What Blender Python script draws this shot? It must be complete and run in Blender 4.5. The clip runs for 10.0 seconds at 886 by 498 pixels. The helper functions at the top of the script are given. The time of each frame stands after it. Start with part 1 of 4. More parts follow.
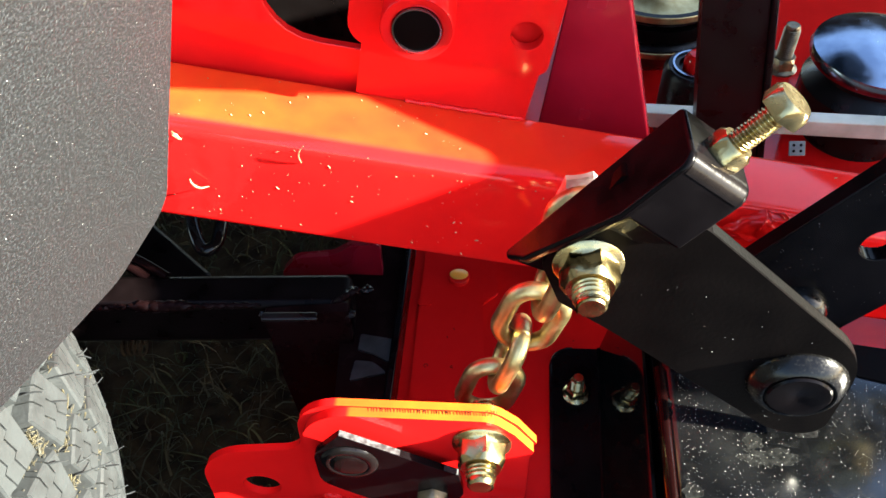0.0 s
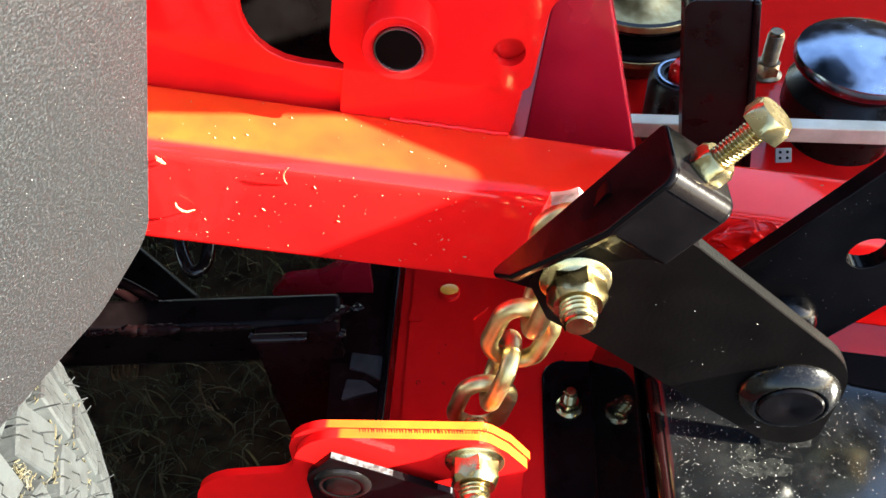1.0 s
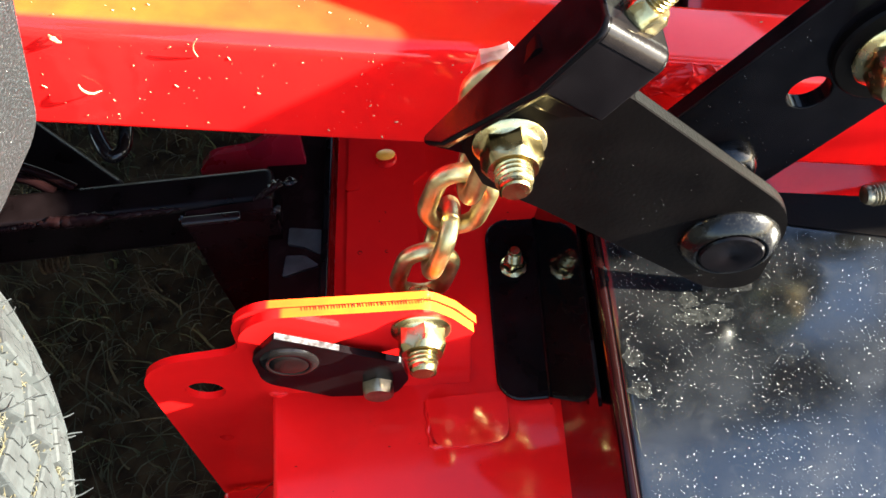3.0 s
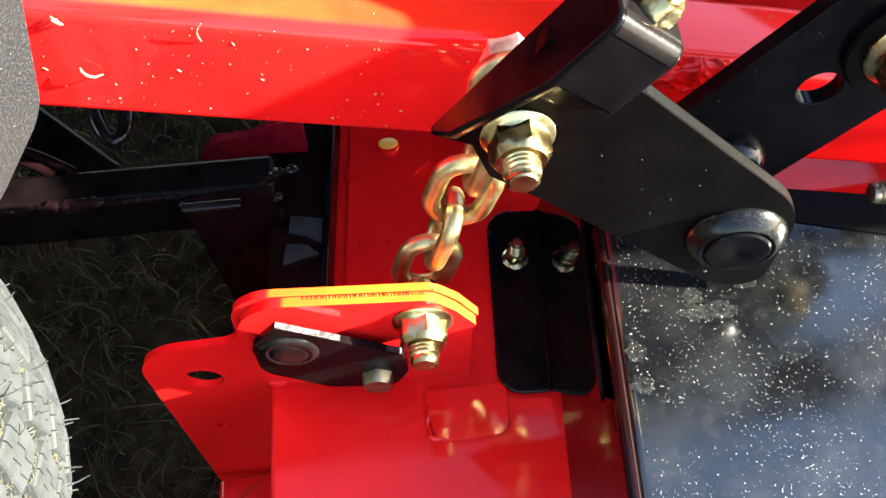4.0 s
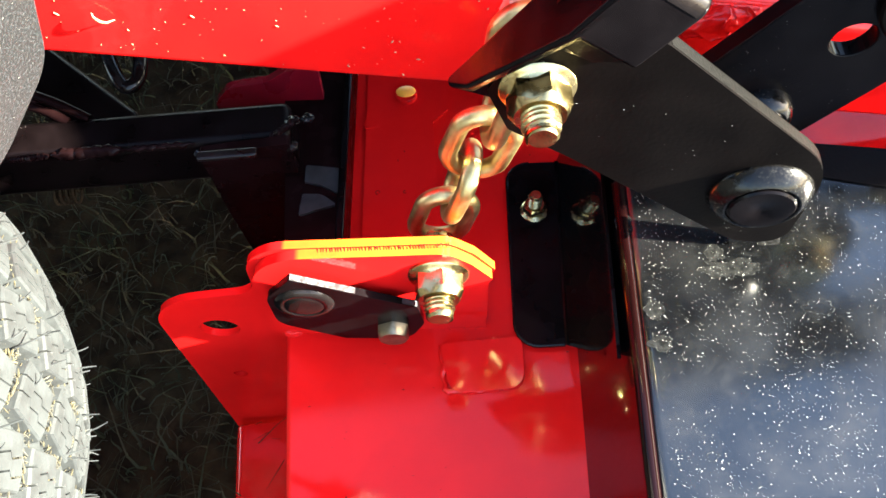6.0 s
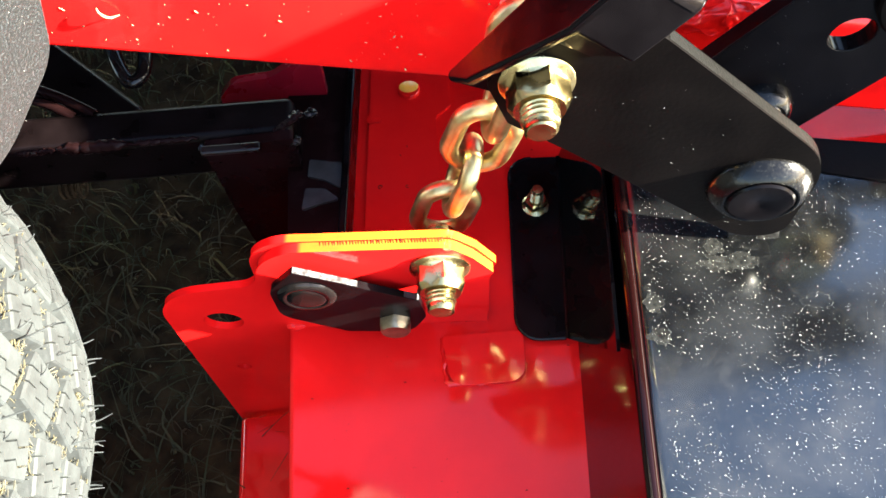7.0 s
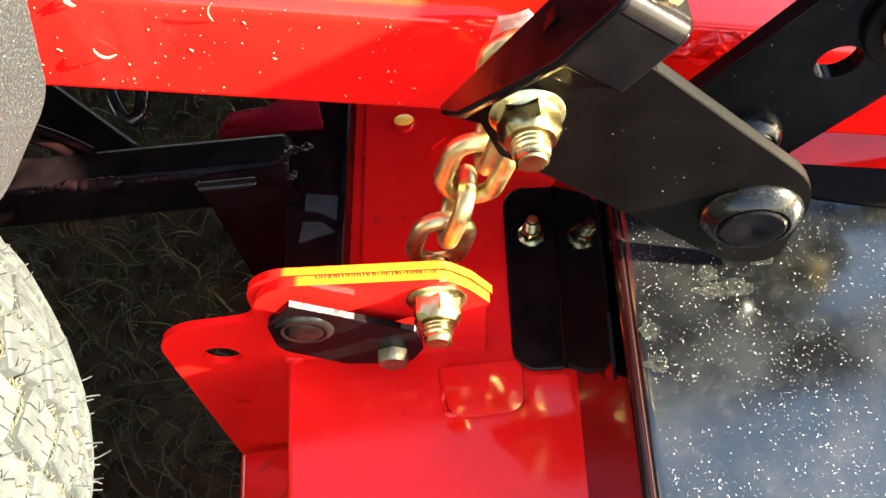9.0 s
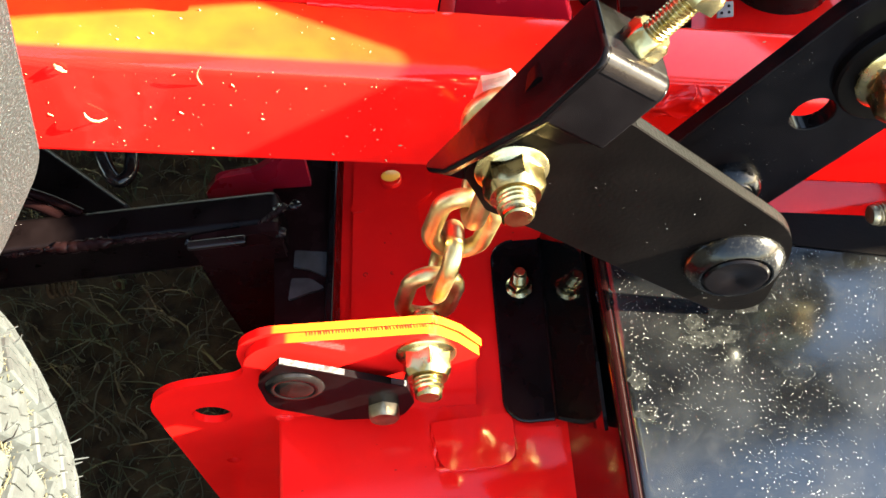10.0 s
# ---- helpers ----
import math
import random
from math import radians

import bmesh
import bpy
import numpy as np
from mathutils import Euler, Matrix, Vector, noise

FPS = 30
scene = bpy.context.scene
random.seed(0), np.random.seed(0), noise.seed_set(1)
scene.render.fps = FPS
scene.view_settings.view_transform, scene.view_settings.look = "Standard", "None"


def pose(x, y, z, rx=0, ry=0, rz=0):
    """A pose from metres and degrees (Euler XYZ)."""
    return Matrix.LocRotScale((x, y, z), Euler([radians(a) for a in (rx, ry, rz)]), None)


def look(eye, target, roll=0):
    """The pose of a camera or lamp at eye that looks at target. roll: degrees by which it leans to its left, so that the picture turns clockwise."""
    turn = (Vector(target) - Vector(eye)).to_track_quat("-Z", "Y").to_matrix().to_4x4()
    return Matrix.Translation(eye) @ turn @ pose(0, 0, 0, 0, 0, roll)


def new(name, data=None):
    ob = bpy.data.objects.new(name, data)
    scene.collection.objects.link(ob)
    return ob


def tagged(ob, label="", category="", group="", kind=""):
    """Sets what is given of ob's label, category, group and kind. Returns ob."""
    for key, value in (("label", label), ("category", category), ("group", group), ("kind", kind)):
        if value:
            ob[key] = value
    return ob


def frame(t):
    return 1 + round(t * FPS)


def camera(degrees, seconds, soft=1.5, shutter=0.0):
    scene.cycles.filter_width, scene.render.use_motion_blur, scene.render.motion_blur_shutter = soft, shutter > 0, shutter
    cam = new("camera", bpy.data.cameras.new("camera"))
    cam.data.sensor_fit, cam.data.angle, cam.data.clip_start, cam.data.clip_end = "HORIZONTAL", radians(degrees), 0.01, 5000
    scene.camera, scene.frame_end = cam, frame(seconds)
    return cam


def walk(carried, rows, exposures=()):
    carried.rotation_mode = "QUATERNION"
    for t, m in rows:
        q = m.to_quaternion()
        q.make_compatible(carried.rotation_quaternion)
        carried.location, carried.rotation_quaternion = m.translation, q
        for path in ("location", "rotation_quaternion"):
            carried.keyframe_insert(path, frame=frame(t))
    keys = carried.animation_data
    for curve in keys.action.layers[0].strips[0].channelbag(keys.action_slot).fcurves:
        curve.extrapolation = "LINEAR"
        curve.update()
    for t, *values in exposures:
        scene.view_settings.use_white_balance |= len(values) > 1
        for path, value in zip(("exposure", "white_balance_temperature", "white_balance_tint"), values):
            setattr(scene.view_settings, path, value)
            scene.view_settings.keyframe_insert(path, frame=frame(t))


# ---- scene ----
cam = camera(54.2, 10.0)
PATH = [
    (0, (0.006, 0.017, 0.592), (-0.02, 1.36, -0.89), -1.4),
    (0.5, (0.006, 0.017, 0.592), (-0.028, 1.352, -0.897), -1.9),
    (1, (0.009, 0.021, 0.594), (-0.003, 1.378, -0.875), -2.4),
    (1.5, (0.01, 0.028, 0.588), (0.059, 1.194, -1.036), -2.3),
    (1.7, (0.011, 0.03, 0.587), (0.076, 1.127, -1.085), -2.5),
    (2, (0.012, 0.027, 0.587), (0.08, 1.113, -1.091), -3.1),
    (2.5, (0.014, 0.028, 0.586), (0.102, 1.103, -1.098), -3.1),
    (2.7, (0.016, 0.03, 0.586), (0.099, 1.114, -1.092), -3.0),
    (3.8, (0.012, 0.04, 0.585), (0.111, 1.129, -1.09), -1.4),
    (4, (0.012, 0.037, 0.584), (0.104, 1.101, -1.107), -1.2),
    (4.5, (0.012, 0.036, 0.582), (0.065, 1.028, -1.155), -1.3),
    (5, (0.012, 0.039, 0.582), (0.029, 1.02, -1.161), -2.3),
    (5.5, (0.015, 0.042, 0.582), (0.051, 1.025, -1.16), -2.8),
    (6, (0.014, 0.043, 0.581), (0.049, 1.002, -1.174), -3.0),
    (6.2, (0.014, 0.041, 0.582), (0.049, 0.993, -1.177), -2.6),
    (7.3, (0.016, 0.04, 0.583), (0.037, 0.996, -1.174), -4.0),
    (7.5, (0.016, 0.04, 0.583), (0.045, 0.997, -1.173), -4.5),
    (8, (0.027, 0.051, 0.58), (0.108, 0.889, -1.234), -6.0),
    (8.2, (0.028, 0.05, 0.582), (0.113, 0.853, -1.248), -6.7),
    (8.5, (0.027, 0.06, 0.581), (0.128, 0.969, -1.198), -4.8),
    (8.7, (0.019, 0.041, 0.587), (0.013, 1.046, -1.142), -5.8),
    (9, (0.018, 0.039, 0.585), (0.044, 1.054, -1.138), -4.4),
    (9.5, (0.019, 0.037, 0.588), (0.081, 1.118, -1.094), -4.1),
    (10, (0.018, 0.038, 0.589), (0.084, 1.15, -1.072), -3.9),
]
walk(cam, [(t, look(eye, target, roll)) for t, eye, target, roll in PATH], [(0, 3.82, 6400, 10), (0.5, 3.97, 6400, 10), (1.5, 4.10, 6400, 10), (2.5, 4.22, 6400, 10), (4, 4.25, 6400, 10), (5, 4.57, 6500, 10), (6, 4.52, 6500, 10), (8, 4.55, 6650, 10), (8.5, 4.70, 7500, 6), (9.5, 4.70, 7200, 7), (10, 4.70, 7200, 7)])

# ---- light ----
SUN = Vector((1.0, -0.24, 0.485)).normalized()
world = bpy.data.worlds.new("sky")
scene.world = world
world.use_nodes = True
wn = world.node_tree
sky = wn.nodes.new("ShaderNodeTexSky")
sky.sky_type = "NISHITA"
sky.sun_disc = False
sky.sun_elevation = math.asin(SUN.z)
sky.sun_rotation = math.atan2(SUN.x, SUN.y)
wn.links.new(sky.outputs[0], wn.nodes["Background"].inputs[0])
wn.nodes["Background"].inputs[1].default_value = 0.068
sun = new("sun", bpy.data.lights.new("sun", "SUN"))
sun.data.energy = 5.0
sun.data.angle = radians(0.55)
sun.data.color = (1.0, 0.96, 0.78)
sun.matrix_world = look(SUN * 4, (0, 0, 0))

# ---- materials ----


def mat(name, color, rough=0.4, metal=0.0, coat=0.0):
    m = bpy.data.materials.new(name)
    m.use_nodes = True
    b = m.node_tree.nodes["Principled BSDF"]
    b.inputs["Base Color"].default_value = (*color, 1)
    b.inputs["Roughness"].default_value = rough
    b.inputs["Metallic"].default_value = metal
    b.inputs["Coat Weight"].default_value = coat
    b.inputs["Coat Roughness"].default_value = 0.06
    return m


def vary(m, color_a, color_b, scale=40, lo=0.35, hi=0.65, rough=None, bump=0.0, bump_scale=400, detail=4, where="Object"):
    """Two-scale variation: a broad mix of two colours and a fine relief, with the roughness following the broad one."""
    nt = m.node_tree
    b = nt.nodes["Principled BSDF"]
    tc = nt.nodes.new("ShaderNodeTexCoord")
    n1 = nt.nodes.new("ShaderNodeTexNoise")
    n1.inputs["Scale"].default_value = scale
    n1.inputs["Detail"].default_value = detail
    ramp = nt.nodes.new("ShaderNodeValToRGB")
    ramp.color_ramp.elements[0].position, ramp.color_ramp.elements[1].position = lo, hi
    ramp.color_ramp.elements[0].color = (*color_a, 1)
    ramp.color_ramp.elements[1].color = (*color_b, 1)
    nt.links.new(tc.outputs[where], n1.inputs["Vector"])
    nt.links.new(n1.outputs["Fac"], ramp.inputs["Fac"])
    nt.links.new(ramp.outputs["Color"], b.inputs["Base Color"])
    if rough:
        mr = nt.nodes.new("ShaderNodeMapRange")
        mr.inputs["From Min"].default_value, mr.inputs["From Max"].default_value = 0.3, 0.7
        mr.inputs["To Min"].default_value, mr.inputs["To Max"].default_value = rough
        nt.links.new(n1.outputs["Fac"], mr.inputs["Value"])
        nt.links.new(mr.outputs["Result"], b.inputs["Roughness"])
    if bump:
        n2 = nt.nodes.new("ShaderNodeTexNoise")
        n2.inputs["Scale"].default_value = bump_scale
        n2.inputs["Detail"].default_value = 3
        bp = nt.nodes.new("ShaderNodeBump")
        bp.inputs["Strength"].default_value = bump
        bp.inputs["Distance"].default_value = 0.0006
        nt.links.new(tc.outputs[where], n2.inputs["Vector"])
        nt.links.new(n2.outputs["Fac"], bp.inputs["Height"])
        nt.links.new(bp.outputs["Normal"], b.inputs["Normal"])
    return m


RED = vary(mat("red_paint", (0.55, 0.015, 0.006), 0.2, 0, 0.0), (0.5245, 0.005704, 0.005803), (0.5981, 0.007316, 0.006552), 25, rough=(0.05, 0.11), bump=0.05, bump_scale=160)
RED.node_tree.nodes["Principled BSDF"].inputs["Specular IOR Level"].default_value = 0.22


def sunlit(name, most, tint, lo, hi, lit_side=(0, 0, 1), thin=None):
    """The red paint with orange sunlight put into its colour: most on faces towards the lit side, none on those turned
    away; weaker from one x to another.
    """
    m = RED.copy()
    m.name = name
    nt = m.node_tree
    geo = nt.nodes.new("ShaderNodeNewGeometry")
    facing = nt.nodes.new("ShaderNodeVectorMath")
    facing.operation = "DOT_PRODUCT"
    facing.inputs[1].default_value = lit_side
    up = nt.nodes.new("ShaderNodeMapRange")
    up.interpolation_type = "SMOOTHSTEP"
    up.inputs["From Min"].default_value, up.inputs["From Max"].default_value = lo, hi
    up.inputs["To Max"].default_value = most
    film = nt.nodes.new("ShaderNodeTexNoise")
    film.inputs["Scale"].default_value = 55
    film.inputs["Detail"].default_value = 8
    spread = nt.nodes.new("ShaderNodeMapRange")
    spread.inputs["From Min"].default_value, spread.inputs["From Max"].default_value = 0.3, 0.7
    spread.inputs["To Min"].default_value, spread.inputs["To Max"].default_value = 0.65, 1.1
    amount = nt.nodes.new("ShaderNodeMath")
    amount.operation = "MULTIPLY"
    warmed = nt.nodes.new("ShaderNodeMix")
    warmed.data_type = "RGBA"
    warmed.inputs["B"].default_value = (*tint, 1)
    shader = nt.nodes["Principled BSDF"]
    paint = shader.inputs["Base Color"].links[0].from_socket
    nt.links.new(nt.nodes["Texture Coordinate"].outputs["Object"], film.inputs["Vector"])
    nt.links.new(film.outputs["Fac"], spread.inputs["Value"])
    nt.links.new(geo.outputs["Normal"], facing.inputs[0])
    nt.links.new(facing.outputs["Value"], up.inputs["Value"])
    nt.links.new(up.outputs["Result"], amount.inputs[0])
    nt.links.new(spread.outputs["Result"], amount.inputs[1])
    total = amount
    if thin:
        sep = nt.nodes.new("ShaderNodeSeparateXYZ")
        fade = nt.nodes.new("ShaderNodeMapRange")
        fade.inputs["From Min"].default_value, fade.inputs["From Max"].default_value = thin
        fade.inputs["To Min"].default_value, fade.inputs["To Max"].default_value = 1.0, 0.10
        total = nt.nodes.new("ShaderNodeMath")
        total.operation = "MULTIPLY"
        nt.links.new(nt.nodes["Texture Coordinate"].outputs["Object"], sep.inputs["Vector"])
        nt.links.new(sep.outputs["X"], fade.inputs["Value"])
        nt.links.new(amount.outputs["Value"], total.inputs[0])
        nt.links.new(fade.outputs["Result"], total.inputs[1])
    nt.links.new(total.outputs["Value"], warmed.inputs["Factor"])
    nt.links.new(paint, warmed.inputs["A"])
    nt.links.new(warmed.outputs["Result"], shader.inputs["Base Color"])
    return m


# the sunlit orange of rail top and bracket edges is painted into these
RED_SUNLIT = sunlit("sunlit_red_paint", 0.073, (0.60, 0.46, 0.02), 0.80, 0.98, thin=(-0.10, 0.11))
RED_SUNLIT_EDGE = sunlit("sunlit_red_edge", 0.17, (0.60, 0.44, 0.02), 0.80, 0.86, lit_side=(0.5, 0, 0.866))
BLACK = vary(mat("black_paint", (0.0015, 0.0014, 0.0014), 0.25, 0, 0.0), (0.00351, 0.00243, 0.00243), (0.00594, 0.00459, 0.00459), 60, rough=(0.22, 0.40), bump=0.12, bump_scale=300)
GLOSS = vary(mat("deep_gloss_black_paint", (0.0012, 0.0011, 0.0011), 0.14), (0.00163, 0.001239, 0.001425), (0.003044, 0.002478, 0.00285), 70, rough=(0.15, 0.26), bump=0.10, bump_scale=260)
GLOSS.node_tree.nodes["Principled BSDF"].inputs["Specular IOR Level"].default_value = 0.06
SATIN = vary(mat("satin_black_paint", (0.002, 0.0018, 0.0017), 0.45), (0.001029, 0.0007021, 0.0007408), (0.00166, 0.001126, 0.001152), 50, rough=(0.42, 0.55), bump=0.15, bump_scale=500)
SATIN.node_tree.nodes["Principled BSDF"].inputs["Specular IOR Level"].default_value = 0.04
BLACK.node_tree.nodes["Principled BSDF"].inputs["Specular IOR Level"].default_value = 0.22
GOLD = vary(mat("yellow_zinc", (0.62, 0.50, 0.27), 0.25, 1.0), (0.293, 0.2226, 0.09454), (0.4203, 0.343, 0.1798), 120, rough=(0.19, 0.31), bump=0.15, bump_scale=600)
CHAIN = vary(mat("satin_yellow_zinc", (0.5, 0.38, 0.18), 0.4, 1.0), (0.38, 0.27, 0.11), (0.52, 0.41, 0.20), 140, rough=(0.32, 0.46), bump=0.2, bump_scale=600)
STEEL = vary(mat("bright_steel", (0.6, 0.6, 0.6), 0.2, 1.0), (0.18, 0.22, 0.29), (0.30, 0.35, 0.43), 90, rough=(0.12, 0.28))
GREYPAINT = vary(mat("galvanised_grey", (0.45, 0.43, 0.38), 0.5, 0.3), (0.42, 0.39, 0.31), (0.55, 0.52, 0.43), 60)
REFLECTION_GREY = vary(mat("sky_reflection_grey", (0.03, 0.03, 0.034), 0.4), (0.01156, 0.01139, 0.01204), (0.02304, 0.02268, 0.02412), 80)
REFLECTION_GREY.node_tree.nodes["Principled BSDF"].inputs["Specular IOR Level"].default_value = 0.08
WALL = mat("polished_black_plastic", (0.002, 0.002, 0.002), 0.05)
WALL.node_tree.nodes["Principled BSDF"].inputs["Specular IOR Level"].default_value = 0.9
# black edge with the deck's red reflection mixed into its colour
RIM = mat("red_reflecting_black_edge", (0.0035, 0.0008, 0.0008), 0.12)
RIM.node_tree.nodes["Principled BSDF"].inputs["Specular IOR Level"].default_value = 0.14
# sub-frame blacks with the shade under the rail put into their colour
SHADE_BLACK = vary(mat("shaded_black_frame_paint", (0.004, 0.002, 0.002), 0.35), (0.00396, 0.00147, 0.001575), (0.006864, 0.00273, 0.002925), 60, rough=(0.20, 0.34), bump=0.15, bump_scale=300)
SHADE_BLACK.node_tree.nodes["Principled BSDF"].inputs["Specular IOR Level"].default_value = 0.035
BEAM = vary(mat("shade_dark_beam_paint", (0.002, 0.0014, 0.0015), 0.4), (0.0015, 0.0009, 0.0010), (0.0030, 0.0018, 0.0020), 60, rough=(0.24, 0.40), bump=0.15, bump_scale=300)
BEAM.node_tree.nodes["Principled BSDF"].inputs["Specular IOR Level"].default_value = 0.06
ZINC = vary(mat("dull_zinc", (0.22, 0.20, 0.17), 0.4, 1.0), (0.17, 0.135, 0.085), (0.30, 0.25, 0.17), 150, rough=(0.30, 0.45), bump=0.2, bump_scale=700)
CAP = vary(mat("polished_black_enamel", (0.0022, 0.0018, 0.0018), 0.25), (0.00288, 0.00234, 0.00234), (0.00576, 0.00468, 0.00468), 90, rough=(0.10, 0.18), bump=0.12, bump_scale=350)
CAP.node_tree.nodes["Principled BSDF"].inputs["Specular IOR Level"].default_value = 0.14
WORN = vary(mat("worn_black_enamel", (0.006, 0.006, 0.006), 0.3), (0.0020, 0.0018, 0.0018), (0.0080, 0.0078, 0.0074), 900, 0.50, 0.78, rough=(0.12, 0.30), bump=0.10, bump_scale=500, detail=10)
WORN.node_tree.nodes["Principled BSDF"].inputs["Specular IOR Level"].default_value = 0.20
EDGE = vary(mat("pale_mottled_edge", (0.02, 0.018, 0.016), 0.45), (0.001015, 0.0009191, 0.0008463), (0.00212, 0.001938, 0.001774), 1800, rough=(0.35, 0.55), bump=0.4, bump_scale=900)
EDGE.node_tree.nodes["Principled BSDF"].inputs["Specular IOR Level"].default_value = 0.1
BARE = vary(mat("scuffed_bare_edge", (0.08, 0.08, 0.085), 0.4), (0.006, 0.006, 0.0068), (0.032, 0.032, 0.0352), 420, 0.42, 0.58, rough=(0.3, 0.5), bump=0.4, bump_scale=900)
# shaded copy of the red paint: the rear bracket's shade is in this colour
SHADED_RED = vary(mat("shaded_red_paint", (0.16, 0.005, 0.010), 0.2), (0.144, 0.00315, 0.009), (0.192, 0.0042, 0.011), 25, rough=(0.22, 0.36), bump=0.08, bump_scale=180)
SHADED_RED.node_tree.nodes["Principled BSDF"].inputs["Specular IOR Level"].default_value = 0.35
# red paint darkened for shade, with some purple sky reflection in its colour
POST_SHADE_RED = vary(mat("shade_tinted_post_red", (0.36, 0.006, 0.02), 0.25), (0.33, 0.006, 0.018), (0.42, 0.008, 0.024), 22, rough=(0.18, 0.32), bump=0.06, bump_scale=160)
POST_SHADE_RED.node_tree.nodes["Principled BSDF"].inputs["Specular IOR Level"].default_value = 0.6
PALE = vary(mat("pale_zinc", (0.5, 0.48, 0.44), 0.5, 1.0), (0.44, 0.41, 0.36), (0.58, 0.55, 0.50), 150, rough=(0.42, 0.58), bump=0.2, bump_scale=700)
FLAP = vary(mat("glossy_black_plastic", (0.005, 0.005, 0.005), 0.2), (0.0022, 0.0023, 0.0026), (0.0068, 0.0070, 0.0076), 34, 0.44, 0.76, rough=(0.08, 0.26), bump=0.05, bump_scale=60, detail=12)
FLAP.node_tree.nodes["Principled BSDF"].inputs["Specular IOR Level"].default_value = 0.82
nt = FLAP.node_tree
grime = nt.nodes.new("ShaderNodeTexNoise")
grime.inputs["Scale"].default_value = 130
grime.inputs["Detail"].default_value = 9
grime.inputs["Roughness"].default_value = 0.68
grime.inputs["Distortion"].default_value = 0.8
cover = nt.nodes.new("ShaderNodeMapRange")
cover.inputs["From Min"].default_value, cover.inputs["From Max"].default_value = 0.52, 0.74
cover.inputs["To Max"].default_value = 0.42
film = nt.nodes.new("ShaderNodeMix")
film.data_type = "RGBA"
film.inputs["B"].default_value = (0.019, 0.019, 0.019, 1)
shader = nt.nodes["Principled BSDF"]
paint = shader.inputs["Base Color"].links[0].from_socket
nt.links.new(nt.nodes["Texture Coordinate"].outputs["Object"], grime.inputs["Vector"])
nt.links.new(grime.outputs["Fac"], cover.inputs["Value"])
nt.links.new(cover.outputs["Result"], film.inputs["Factor"])
nt.links.new(paint, film.inputs["A"])
nt.links.new(film.outputs["Result"], shader.inputs["Base Color"])
FENDER = vary(mat("textured_grey_plastic", (0.02, 0.02, 0.02), 0.4), (0.00447, 0.00533, 0.00602), (0.0193, 0.0219, 0.0245), 1350, 0.49, 0.63, rough=(0.50, 0.28), bump=0.5, bump_scale=1400, detail=6)
RUBBER = vary(mat("dusty_tyre_rubber", (0.008, 0.010, 0.012), 0.8), (0.0036, 0.0050, 0.0058), (0.0100, 0.0131, 0.0146), 130, 0.3, 0.7, rough=(0.7, 0.9), bump=0.5, bump_scale=420, detail=9)
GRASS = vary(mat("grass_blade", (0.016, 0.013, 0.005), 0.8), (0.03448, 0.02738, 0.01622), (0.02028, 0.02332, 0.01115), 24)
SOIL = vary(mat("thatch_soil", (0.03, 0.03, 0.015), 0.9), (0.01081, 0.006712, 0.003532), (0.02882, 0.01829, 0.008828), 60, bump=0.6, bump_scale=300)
for m in (GRASS, SOIL):
    m.node_tree.nodes["Principled BSDF"].inputs["Specular IOR Level"].default_value = 0.05
STRAW = vary(mat("dry_clippings", (0.5, 0.42, 0.22), 0.7), (0.10, 0.075, 0.030), (0.20, 0.17, 0.09), 500)
PACKED = vary(mat("packed_dry_clippings", (0.02, 0.018, 0.008), 0.8), (0.0189, 0.01605, 0.006975), (0.0543, 0.04395, 0.0189), 300)
SCRAP = vary(mat("bleached_grass_scraps", (0.05, 0.045, 0.03), 0.7), (0.017, 0.01615, 0.01105), (0.0408, 0.03825, 0.02805), 400)
DUST = vary(mat("pale_dust", (0.42, 0.42, 0.40), 0.8), (0.22, 0.22, 0.20), (0.60, 0.60, 0.57), 900)
STAIN = vary(mat("dried_water_film", (0.012, 0.012, 0.012), 0.35), (0.00528, 0.00528, 0.00528), (0.02112, 0.02112, 0.02024), 700, rough=(0.12, 0.35))
FILM = vary(mat("thin_dried_film", (0.01, 0.01, 0.01), 0.3), (0.004, 0.004, 0.0042), (0.013, 0.013, 0.0125), 420, rough=(0.12, 0.3), detail=8)
WHITE = vary(mat("white_tag_plastic", (0.1, 0.1, 0.1), 0.4), (0.080, 0.080, 0.078), (0.115, 0.115, 0.11), 200)
SUN_SPOT = mat("sunlit_spot_amber", (0.85, 0.36, 0.03), 0.4)


# ---- builders ----


def yawed(x, y, z, yaw=0.0, pitch=0.0):
    """A frame whose x runs along the machine, y away from the viewer and z up."""
    return Matrix.Translation((x, y, z)) @ Matrix.Rotation(radians(-yaw), 4, "Z") @ Matrix.Rotation(radians(pitch), 4, "Y")


def finish(name, bm, material, m=None, bevel=0.0, segments=2, smooth=40):
    bmesh.ops.recalc_face_normals(bm, faces=bm.faces[:])
    me = bpy.data.meshes.new(name)
    bm.to_mesh(me)
    bm.free()
    me.materials.append(material)
    for p in me.polygons:
        p.use_smooth = True
    me.set_sharp_from_angle(angle=radians(smooth))
    ob = new(name, me)
    if m is not None:
        ob.matrix_world = m
    if bevel:
        md = ob.modifiers.new("bevel", "BEVEL")
        md.width, md.segments, md.limit_method, md.angle_limit, md.harden_normals = bevel, segments, "ANGLE", radians(40), True
    return ob


def thing(name, m, label, category, group="", kind=""):
    e = new(name)
    e.empty_display_size = 0.02
    e.matrix_world = m
    return tagged(e, label, category, group, kind)


def part(name, bm, material, parent, label="", bevel=0.0, segments=2, m=None, smooth=40):
    """Links a bmesh as one mesh under a thing or part; its coordinates are the parent's own."""
    ob = finish(name, bm, material, None, bevel, segments, smooth)
    ob.parent = parent
    if m is not None:
        ob.matrix_local = m
    return tagged(ob, label)


